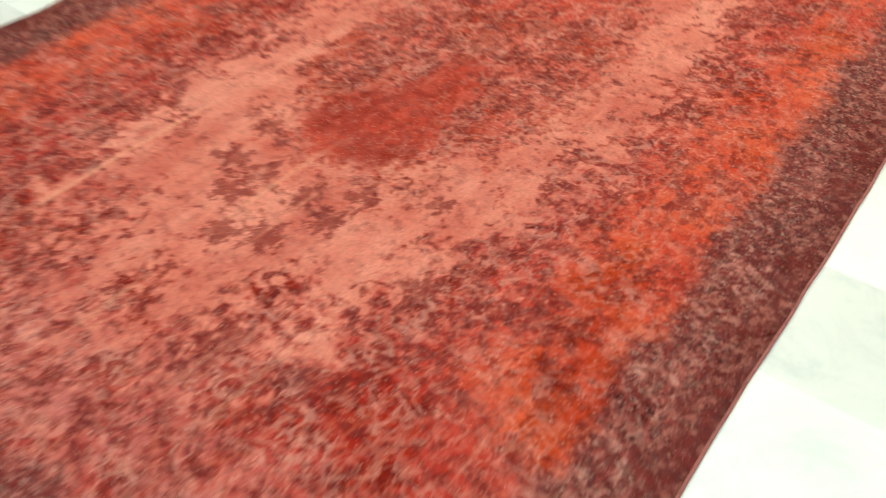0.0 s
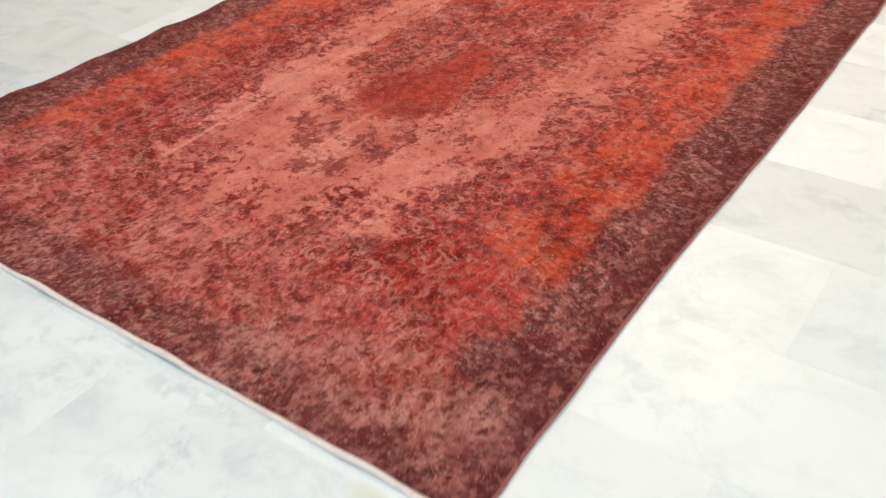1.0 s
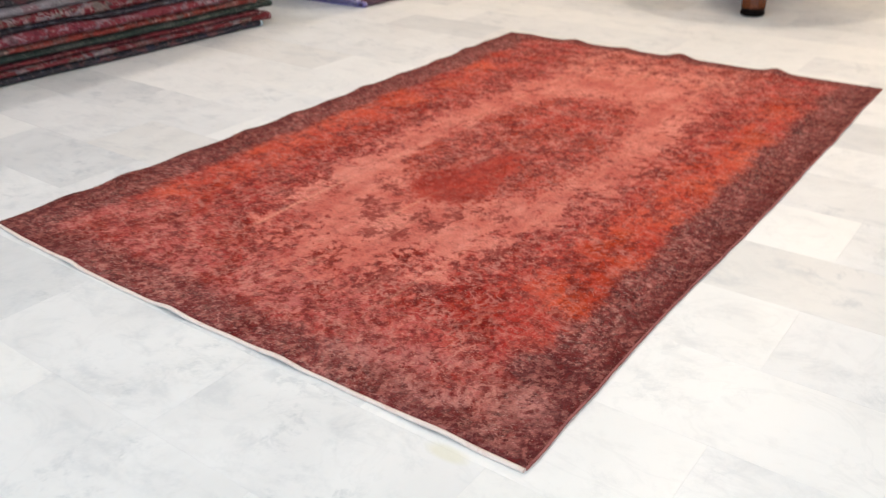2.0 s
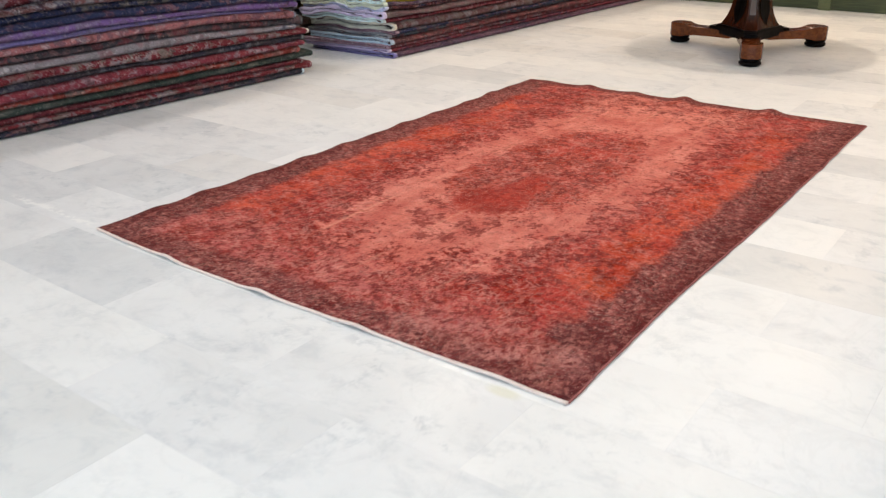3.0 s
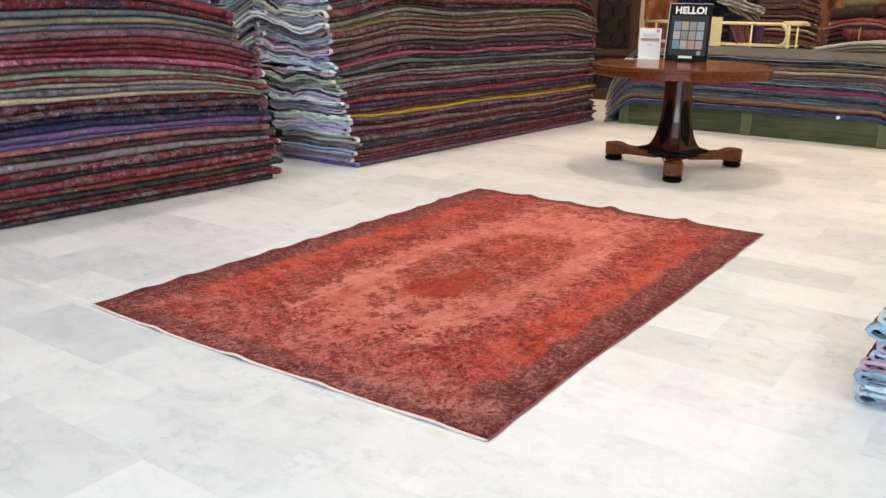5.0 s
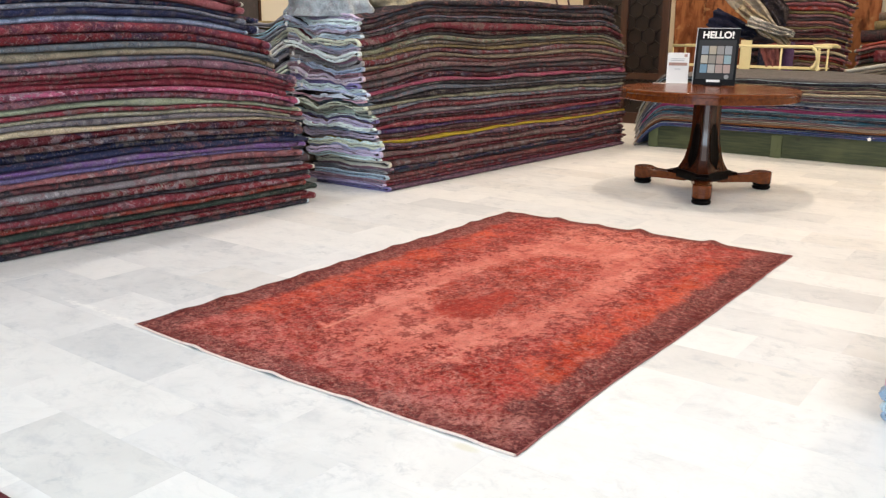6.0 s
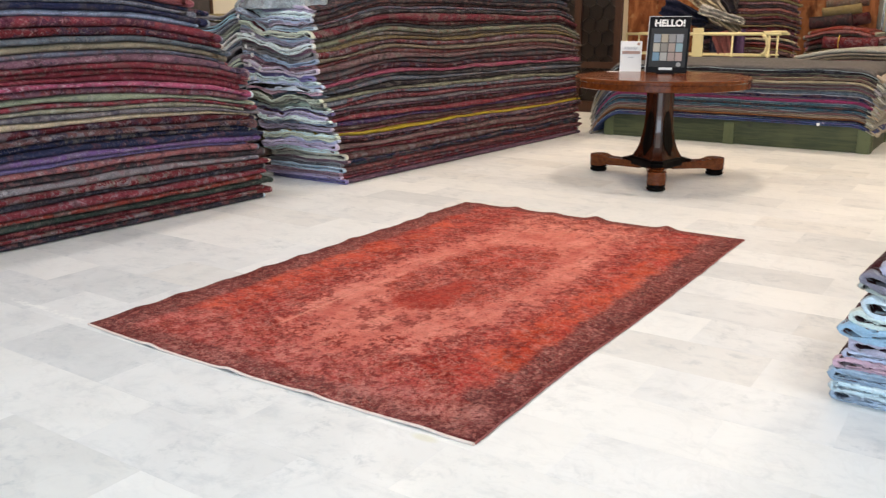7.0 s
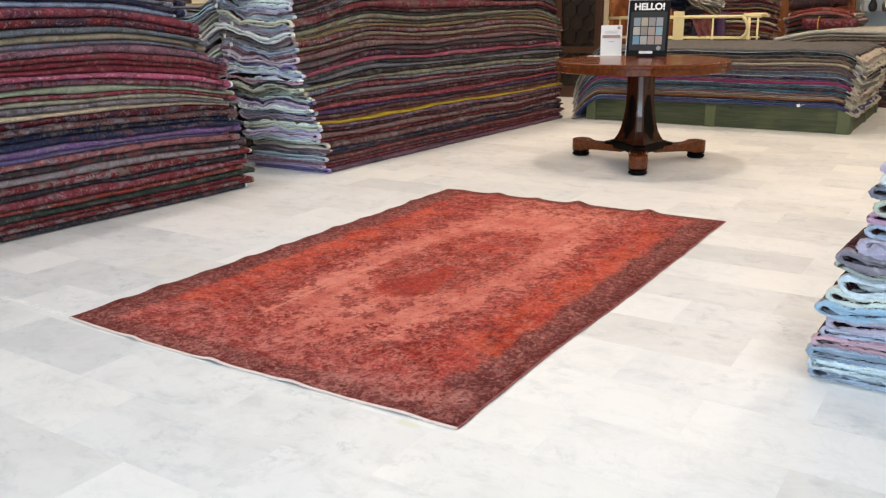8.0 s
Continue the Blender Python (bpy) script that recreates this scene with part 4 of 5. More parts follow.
    # pale strips down the chamfers: added parts whose colour carries the corner highlight
    for k in range(3):
        a = 2 * math.pi * k / 3
        bm = bmesh.new()
        rows = []
        for z, r in levels:
            if z < 0.24:
                continue
            w = 0.20 * 0.62
            rows.append([bm.verts.new(((r + e) * math.cos(a + o) * 0.99, (r + e) * math.sin(a + o) * 0.99, z)) for e, o in ((-0.003, -w), (0.004, -w), (0.004, w), (-0.003, w))])
        for p, q in zip(rows, rows[1:]):
            for j in range(4):
                bm.faces.new((p[j], p[(j + 1) % 4], q[(j + 1) % 4], q[j]))
        bm.faces.new(rows[0])
        bm.faces.new(rows[-1][::-1])
        part("corner_highlight", bm, HIGHLIGHT_STRIP, t, "glossy paler strip standing in for the corner's highlight")
    # black three-cornered plinth
    bm = bmesh.new()
    lo, mid, hi = [], [], []
    for x, y in section(0.228, 0.05):
        lo.append(bm.verts.new((x, y, 0.100)))
        mid.append(bm.verts.new((x, y, 0.145)))
        hi.append(bm.verts.new((x * 0.93, y * 0.93, 0.160)))
    n = len(lo)
    for a, b in ((lo, mid), (mid, hi)):
        for k in range(n):
            bm.faces.new((a[k], a[(k + 1) % n], b[(k + 1) % n], b[k]))
    bm.faces.new(lo[::-1])
    bm.faces.new(hi)
    part("plinth", bm, EBONY, t, "black three-cornered plinth")
    for k in range(3):
        rot = pose(0, 0, 0, 0, 0, 120 * k)
        bm = bmesh.new()
        # arm dips in the middle and rises to a rounded block
        rows = []
        for s, w, z0, z1 in ((0.10, 0.075, 0.075, 0.118), (0.24, 0.060, 0.070, 0.122), (0.34, 0.054, 0.066, 0.122), (0.41, 0.053, 0.062, 0.123), (0.44, 0.055, 0.056, 0.128),
                             (0.455, 0.058, 0.050, 0.134), (0.475, 0.064, 0.048, 0.137), (0.512, 0.067, 0.048, 0.138),
                             (0.545, 0.060, 0.048, 0.137), (0.565, 0.045, 0.048, 0.136), (0.577, 0.022, 0.048, 0.135)):
            rows.append([bm.verts.new((s, y, z)) for y, z in ((-w, z0), (w, z0), (w, z1), (-w, z1))])
        for a, b in zip(rows, rows[1:]):
            for j in range(4):
                bm.faces.new((a[j], a[(j + 1) % 4], b[(j + 1) % 4], b[j]))
        bm.faces.new(rows[0][::-1])
        bm.faces.new(rows[-1])
        bmesh.ops.bevel(bm, geom=[e for e in bm.edges], offset=0.003, segments=1, affect="EDGES")
        bmesh.ops.transform(bm, matrix=rot, verts=bm.verts)
        leg = part("leg", bm, WALNUT, t, "walnut arm ending in a rounded block")
        part("bun_foot", lathe([(0.035, 0.0005), (0.055, 0.003), (0.066, 0.012), (0.068, 0.022), (0.060, 0.030), (0.052, 0.034), (0.064, 0.038), (0.066, 0.044), (0.060, 0.049)], 28,
                               rot @ pose(0.512, 0, 0)), EBONY, leg, "black turned bun foot", smooth=True)
        bm = boxed((0.226, -0.042, 0.1225), (0.272, 0.042, 0.142), 0.004, None)
        bmesh.ops.transform(bm, matrix=rot, verts=bm.verts)
        part("plinth_block", bm, EBONY, leg, "small black block over the arm")
    return t


# paler than the column's walnut, so the chamfers show a painted highlight
HIGHLIGHT_STRIP = Mat("highlight_strip", 0.12, colour=(0.12, 0.075, 0.06)).mat
pedestal_table(-1.085, 4.37, -69.5)


def text_part(body, size, m, mat, parent, name="lettering"):
    d = bpy.data.curves.new(name, "FONT")
    d.body, d.size, d.extrude, d.align_x, d.align_y = body, size, 0.0006, "CENTER", "CENTER"
    d.offset = size * 0.038
    d.materials.append(mat)
    ob = new(name, d)
    ob.parent = parent
    ob.matrix_basis = m
    return tagged(ob, "bold white capital letters")


RIM = Mat("pale_acrylic", 0.25, colour=(0.55, 0.56, 0.58)).mat


def swatch_sign(x, y, yaw):
    s = thing("display_sign", pose(x, y, 0.767, 0, 0, yaw), "black framed sign with twelve colour swatches, standing on the table", "sign")
    lean = pose(0, 0, 0.004, -13, 0, 0)
    w, h = 0.154, 0.428
    bm = boxed((-w, -0.004, 0), (w, 0.008, h), 0.002)
    bmesh.ops.transform(bm, matrix=lean, verts=bm.verts)
    part("board", bm, BLACK, s, "black sign board")
    for lo, hi in (((-w - 0.006, -0.005, 0.002), (-w - 0.0005, 0.009, h - 0.002)), ((-w - 0.006, -0.005, h - 0.0015), (w, 0.009, h + 0.003))):
        bm = boxed(lo, hi, 0.001)
        bmesh.ops.transform(bm, matrix=lean, verts=bm.verts)
        part("rim", bm, RIM, s, "pale acrylic rim of the sign")
    bm = boxed((-w + 0.018, -0.0065, 0.045), (w - 0.018, -0.0035, h - 0.088))
    bmesh.ops.transform(bm, matrix=lean, verts=bm.verts)
    part("print", bm, SLATE, s, "dark grey printed field")
    tones = [(0.22, 0.27, 0.33), (0.36, 0.32, 0.25), (0.25, 0.25, 0.25), (0.28, 0.30, 0.33), (0.40, 0.38, 0.33), (0.23, 0.22, 0.20), (0.33, 0.27, 0.24), (0.24, 0.36, 0.42),
             (0.15, 0.27, 0.38), (0.36, 0.36, 0.35), (0.34, 0.27, 0.25), (0.38, 0.29, 0.27)]
    for k, tone in enumerate(tones):
        i, j = k % 4, k // 4
        x0, z0 = -0.111 + i * 0.0565, 0.231 - j * 0.0700
        bm = boxed((x0, -0.0095, z0), (x0 + 0.0505, -0.006, z0 + 0.0635), 0.001)
        bmesh.ops.transform(bm, matrix=lean, verts=bm.verts)
        part("swatch", bm, painted_material("swatch_colour", tone, tuple(v * 0.8 for v in tone), 0.6, 60.0, 0.5), s)
    text_part("HELLO!", 0.070, lean @ pose(0.0, -0.0045, h - 0.052, 90, 0, 0), INK, s)
    bm = lathe([(0.017, -0.001), (0.017, 0.001)], 20, lean @ pose(0.088, -0.0075, 0.064, 90, 0, 0))
    part("seal", bm, painted_material("grey_seal", (0.30, 0.30, 0.30), (0.2, 0.2, 0.2), 0.6), s, "round grey emblem")
    bm = boxed((-0.055, -0.010, 0.022), (0.045, -0.006, 0.040))
    bmesh.ops.transform(bm, matrix=lean, verts=bm.verts)
    part("label", bm, PAPER, s, "white paper label")
    bm = bmesh.new()
    box(bm, (-0.07, -0.045, 0.0), (0.07, 0.10, 0.006), 0.001)
    box(bm, (-0.07, -0.045, 0.006), (0.07, -0.040, 0.016), 0.001)
    part("stand", bm, BLACK, s, "black plastic stand foot")
    return s


def card(x, y, yaw):
    s = thing("leaflet_card", pose(x, y, 0.767, 0, 0, yaw), "white printed card in a clear stand on the table", "card")
    lean = pose(0, 0, 0.002, -10, 0, 0)
    for name, lo, hi, mat, lab in (("sheet", (-0.083, -0.002, 0), (0.083, 0.002, 0.235), PAPER, ""),
                                   ("colour_band", (-0.070, -0.0045, 0.135), (0.070, -0.001, 0.158), BAND, "row of small muted pictures"),
                                   ("print_line", (-0.055, -0.004, 0.172), (0.045, -0.001, 0.178), SLATE_INK, "line of unreadable print"),
                                   ("print_line", (-0.055, -0.004, 0.186), (0.055, -0.001, 0.190), SLATE_INK, "line of unreadable print"),
                                   ("emblem", (0.045, -0.004, 0.203), (0.068, -0.001, 0.224), BAND, "small round emblem"),
                                   ("print_line", (-0.02, -0.004, 0.105), (0.02, -0.001, 0.111), SLATE_INK, "line of unreadable print")):
        bm = boxed(lo, hi)
        bmesh.ops.transform(bm, matrix=lean, verts=bm.verts)
        part(name, bm, mat, s, lab)
    part("base", boxed((-0.085, -0.02, 0), (0.085, 0.055, 0.003)), PAPER, s, "flat foot of the card stand")
    return s


BAND = painted_material("card_pictures", (0.42, 0.25, 0.20), (0.22, 0.17, 0.16), 0.5, 45.0, 1.0)
SLATE_INK = Mat("pale_ink", 0.5, colour=(0.45, 0.47, 0.50)).mat
swatch_sign(-1.150, 4.63, 12)
card(-1.485, 4.745, 20)
tagged(part("leaflet", boxed((-1.625, 4.60, 0.7675), (-1.535, 4.66, 0.7695)), PAPER), "flat white paper leaflet lying on the table", "leaflet")


# ---- the green platform and its flat carpets ----
def platform(x0, x1, y0, y1, h):
    p = thing("wooden_platform", pose((x0 + x1) / 2, y0, 0), "low green-stained wooden platform with pale posts", "platform")
    w = (x1 - x0) / 2
    d = y1 - y0
    for lo, hi in (((-w + 0.10, 0.012, 0.004), (-0.03, 0.034, h)), ((0.07, 0.012, 0.004), (w - 0.10, 0.034, h))):
        part("front_board", boxed(lo, hi, 0.002), GREEN, p, "green board with dark knots")
    for cx, pw in ((-w + 0.05, 0.05), (0.02, 0.05), (w - 0.055, 0.055)):
        part("post", boxed((cx - pw, 0, 0.0), (cx + pw, 0.05, h - 0.001), 0.003), GREEN_POST, p, "paler green upright")
    for cy in (0.03, d / 2, d - 0.06):
        part("side_post", boxed((w - 0.012, cy + 0.03, 0.0), (w + 0.006, cy + 0.12, h - 0.002), 0.002), GREEN_POST, p)
    for sx in (-1, 1):
        part("side_board", boxed((sx * (w - 0.015) - 0.012, 0.052, 0.004), (sx * (w - 0.015) + 0.012, d, h), 0.002), GREEN, p)
    n = 8
    for k in range(n):
        part("deck_board", boxed((-w, 0.002 + k * d / n, h + 0.0), (w, (k + 1) * d / n - 0.004, h + 0.018)), GREEN, p)
    return h + 0.018


PLAT = platform(-2.45, 0.085, 6.53, 8.36, 0.212)


def place_flat(s, d, z):
    y = 6.50 + d + 0.018 * (s + 1.2)
    up = z - PLAT
    w = z + 0.020 * smooth_step(0.0, 0.2, up) * wander(s * 1.2, d * 1.2, up * 4.0)
    w += smooth_step(0.0, 0.1, up) * (0.009 * wander(s * 3.5, 4.0, up * 30.0) + 0.005 * wander(s * 9.0, 4.0, up * 60.0))
    r = s - (-0.07)
    if r > 0:
        w -= 0.55 * r * r / 0.30 + 0.10 * r
        w += r / 0.17 * up * (0.022 * wander(d * 3.0, 3.0, up * 5.0) + 0.008 * wander(d * 8.0, 8.0, up * 22.0) + 0.005 * wander(d * 16.0, 1.0, up * 40.0))
    l = -2.28 - s
    x = s
    if l > 0:
        w -= 1.5 * l ** 1.4 * (0.6 + up)
        x = s + 0.25 * l * l / 0.4
    return (x, y, max(w, 0.004 + 0.02 * up))


heap(57, specs("blue:.05 blue:.1 ice:.01 navy:.3 orange:.02 orange:.01 tan:.02 linen:.01 taupe:.4 ice:.3 teal:.4 charcoal:.4 ice:.01 teal:.3 bluegrey:.4 magenta:.03 magenta:.03 linen:.01 purple:.4 navy:.4 ice:.01 bluegrey:.4 slate:.3 linen:.01 "
               "mauve:.3 grey:.3 taupe:.3 linen:.01 cream:.2 charcoal:.01 tan:.3 cream:.01 charcoal:.4 sage:.01 charcoal:.4 ice:.01 grey:.15"),
     PLAT, place_flat, lambda z: -2.66, lambda z: 0.10 + 0.05 * smooth_step(0.3, 0.7, z), 1.78, "flat carpets on the platform", "flat on the green platform", 0.0182, (True, True),
     ("tan", "linen", "linen", "tan", "grey", "linen"), steps=44, ragged=(0.016, 0.05, 0.025), gap=0.16, nose=0.0, band=0.055, swell=1.03, stray=0.02, cuts=18, pale=1.2, dim=0.92)


# ---- behind the platform ----
def place_rear(s, d, z):
    return (s, 8.85 + d, z + 0.02 * smooth_step(0.1, 0.4, z) * wander(s, d * 0.8, z * 3) - 0.11 * smooth_step(0.2, 0.7, z) * smooth_step(-0.55, -1.3, s))


heap(61, specs("brown taupe charcoal maroon grey navy taupe brown taupe charcoal maroon grey navy taupe brown taupe charcoal grey:.3 taupe tan:.3 linen:.03 white:.03"), 0.0, place_rear, lambda z: -1.12, lambda z: 1.7, 1.5,
     "carpets in the rear flat heap", "flat in a wide heap", 0.0375, (True, True), ("tan", "cream", "taupe"), steps=14, ragged=(0.03, 0.05, 0.05))


def place_tower(s, d, z):
    """Folds face the room; the ends hang a little."""
    up = smooth_step(0.1, 0.5, z)
    w = z + 0.028 * up * wander(s * 2.6, 2.0, z * 3.0) + 0.014 * up * wander(s * 7.0, 6.0, z * 9.0)
    w -= 0.06 * smooth_step(-1.62, -1.30, s) * smooth_step(0.2, 0.9, z)
    return (s - 0.30 * d + 0.04 * wander(z * 2.0, 5.0), 10.0 + d + 0.24 * (s + 1.8), w)


heap(71, specs("brown taupe mustard:.3 maroon olive brown tan:.3 charcoal maroon mustard:.2 brown olive taupe rust charcoal " + 2 *
               "maroon mustard:.1 brown salmon:.2 charcoal taupe mustard:.1 rust rose:.2 charcoal cream:.1 darkred taupe rose:.2 maroon mustard:.1 charcoal salmon:.1 "),
     0.0, place_tower, lambda z: -2.20, lambda z: -1.36, 0.9, "carpets in the rear tower",
     "in a tall tower", 0.034, (True, True), ("self", "taupe", "self", "mustard"), steps=16, ragged=(0.03, 0.04, 0.04), gap=0.2, nose=0.1, pale=1.0, dim=1.1)


def place_sagging(s, d, z):
    w = z + 0.05 * smooth_step(0.4, 1.2, z) * math.sin((s + 2.6) * 7.0 + z * 2.0) - 0.13 * smooth_step(-2.42, -2.68, s) * smooth_step(0.5, 1.3, z)
    return (s - 0.30 * d + 0.06 * wander(z * 3.0, 9.0), 10.0 + d + 0.24 * (s + 2.4), w)


heap(75, specs("charcoal brown charcoal navy brown charcoal brown navy charcoal maroon charcoal brown charcoal taupe:.3 charcoal:.2 slate:.2 charcoal:.2 grey:.3 olive:.3 charcoal:.2 grey:.2 charcoal:.2 slate:.3 grey:.3 charcoal:.2 taupe:.3 charcoal:.2"),
     0.0, place_sagging, lambda z: -2.66 + 0.05 * z, lambda z: -2.20 - 0.02 * z, 0.7, "carpets sagging beside the tower", "in a sagging heap", 0.062, (True, True),
     ("grey", "taupe", "self", "slate"), steps=16, ragged=(0.04, 0.05, 0.02), gap=0.25, nose=0.2, dim=1.0)


def place_low(s, d, z):
    w = z + 0.10 * smooth_step(0.3, 0.9, z) * math.sin((s + 1.25) * 3.4 + 0.3) + 0.02 * smooth_step(0.2, 0.6, z) * wander(s * 5.0, z * 8.0)
    return (s, 10.15 + d + 0.05 * wander(z * 6, 3.0), w)


heap(73, specs("brown olive taupe maroon charcoal olive brown taupe sage:.4 charcoal rust brown olive:.4 charcoal sage:.4 charcoal mustard:.3 green:.3 rust:.3 olive:.3 salmon:.3 rust:.3"), 0.0, place_low,
     lambda z: -1.32 + 0.06 * z, lambda z: -0.30 - 0.2 * z, 0.8, "carpets in the low rear heap", "loosely in a heap", 0.047, (True, True),
     ("tan", "sage", "taupe", "rose"), steps=14, ragged=(0.06, 0.06, 0.12), gap=0.25, nose=0.15, dim=1.0)


def rolled_carpet(a, b, radius, dye, wild, label, tie=None):
    """A carpet rolled up, with its spiral end."""
    a, b = Vector(a), Vector(b)
    q = (b - a).to_track_quat("Z", "Y")
    turns, n = 3, 54
    prof = []
    for k in range(n + 1):
        t = k / n
        ang = 2 * math.pi * turns * t
        r = radius * (0.22 + 0.78 * t)
        prof.append((r * math.cos(ang), r * math.sin(ang)))
    th = radius * 0.20
    inner = [(x * (1 - th / max(0.01, math.hypot(x, y))), y * (1 - th / max(0.01, math.hypot(x, y)))) for x, y in prof]
    loop = prof + inner[::-1]
    verts, faces = [], []
    steps = 10
    for k in range(steps + 1):
        for x, y in loop:
            v = q @ Vector((x, y, (b - a).length * k / steps))
            v.z -= 0.03 * (b - a).length * math.sin(math.pi * k / steps) * 0.3
            verts.append(v)
    m = len(loop)
    for k in range(steps):
        for j in range(m):
            i0, i1 = k * m + j, k * m + (j + 1) % m
            faces.append((i0, i1, i1 + m, i0 + m))
    for k in (0, steps):
        for j in range(n):
            faces.append((k * m + j, k * m + j + 1, k * m + m - 2 - j, k * m + m - 1 - j))
    ob = new("rolled_carpet", mesh_of("rolled_carpet", verts, faces, CARPET))
    ob.location = a
    ob.color = (*DYES[dye], wild)
    tagged(ob, label, "carpet", "rolled carpets")
    if tie:
        for f in (0.3,):
            c = q @ Vector((0, 0, (b - a).length * f))
            pts = [c + q @ Vector(((radius * 1.03) * math.cos(k * math.pi / 12), (radius * 1.03) * math.sin(k * math.pi / 12), 0)) for k in range(25)]
            part("tie", tube(pts, 0.006, 6), YARN, ob, "yellow yarn tie")
    return ob


YARN = painted_material("yellow_yarn", (0.55, 0.36, 0.06), (0.4, 0.25, 0.05), 0.9, 60.0, 0.6)


def draped_carpet(top, foot, width, dye, wild, label, swag=0.12):
    """A carpet flung over the rear goods, in long soft folds."""
    top, foot = Vector(top), Vector(foot)
    way = foot - top
    side = way.cross(Vector((0, -1, 0.3))).normalized()
    out = side.cross(way).normalized()
    verts, faces = [], []
    nu, nv = 40, 36
    ph = top.x * 7.0
    for j in range(nv + 1):
        t = j / nv
        for i in range(nu + 1):
            s = i / nu - 0.5
            narrow = 1 - 0.45 * t * t + 0.12 * wander(t * 4.0, ph)
            p = top + way * t + side * (s * width * narrow + 0.10 * width * wander(t * 3.0, ph, 2.0))
            p += out * swag * (0.45 * math.sin(s * 15 + 3.0 * wander(t * 2.2, ph) + t * 2.0) * (0.3 + t) - 0.54 * math.sin(math.pi * t))
            p += out * (0.035 * wander(s * 6, t * 6, ph) + 0.012 * wander(s * 17, t * 14, ph)) + way.normalized() * 0.05 * t * wander(s * 9, ph)
            verts.append(p)
    w = nu + 1
    for j in range(nv):
        for i in range(nu):
            a = j * w + i
            faces.append((a, a + 1, a + w + 1, a + w))
    d = mesh_of("draped_carpet", [v - foot for v in verts], faces, CARPET)
    ob = new("draped_carpet", d)
    ob.location = foot
    md = ob.modifiers.new("thickness", "SOLIDIFY")
    md.thickness = 0.014
    ob.color = (*DYES[dye], wild)
    return tagged(ob, label, "carpet")
draped_carpet((-2.72, 9.60, 1.66), (-2.10, 9.42, 1.12), 0.30, "linen", 0.3, "pale cream carpet flung over the cart in soft folds", 0.13)
draped_carpet((-2.60, 9.50, 1.48), (-1.93, 9.36, 1.02), 0.17, "cream", 0.5, "pale cream carpet flung over the cart in soft folds", 0.12)
draped_carpet((-2.45, 9.42, 1.30), (-1.86, 9.30, 1.13), 0.13, "white", 0.5, "white tasselled carpet end hanging over the cart", 0.09)
draped_carpet((-3.05, 9.75, 1.35), (-2.45, 9.6, 1.12), 0.26, "navy", 0.2, "dark navy carpet bundled behind the cart", 0.14)
draped_carpet((-2.35, 9.75, 1.62), (-2.12, 9.68, 1.25), 0.34, "charcoal", 0.5, "dark grey carpet slumped beside the tower of carpets", 0.12)
draped_carpet((-2.12, 9.2, 1.0), (-1.98, 9.15, 0.62), 0.20, "salmon", 0.0, "salmon cloth hanging beside the cart", 0.06)
rolled_carpet((-2.12, 9.60, 0.0), (-2.10, 9.62, 1.14), 0.075, "maroon", 0.2, "maroon carpet rolled and stood on end")
rolled_carpet((-1.97, 9.60, 0.0), (-1.97, 9.62, 1.04), 0.07, "purple", 0.0, "purple carpet rolled and stood on end")
rolled_carpet((-2.28, 9.66, 0.0), (-2.30, 9.72, 1.02), 0.08, "navy", 0.3, "navy carpet rolled and stood on end")
rolled_carpet((-1.30, 10.38, 1.115), (-0.80, 10.40, 1.165), 0.088, "charcoal", 0.0, "charcoal carpet rolled loosely on the low heap")
rolled_carpet((-1.10, 10.58, 1.100), (-0.62, 10.50, 1.185), 0.085, "maroon", 0.3, "maroon carpet rolled loosely on the low heap")
rolled_carpet((-1.18, 10.48, 1.245), (-0.72, 10.52, 1.305), 0.070, "mustard", 0.0, "mustard carpet rolled loosely on the low heap")
rolled_carpet((-1.16, 10.60, 1.350), (-0.66, 10.62, 1.400), 0.075, "olive", 0.3, "dark olive carpet rolled loosely on the low heap")
rolled_carpet((-1.05, 10.02, 0.885), (-0.42, 10.05, 0.875), 0.085, "darkred", 0.3, "dark red rolled carpet tied with yellow yarn", tie=True)


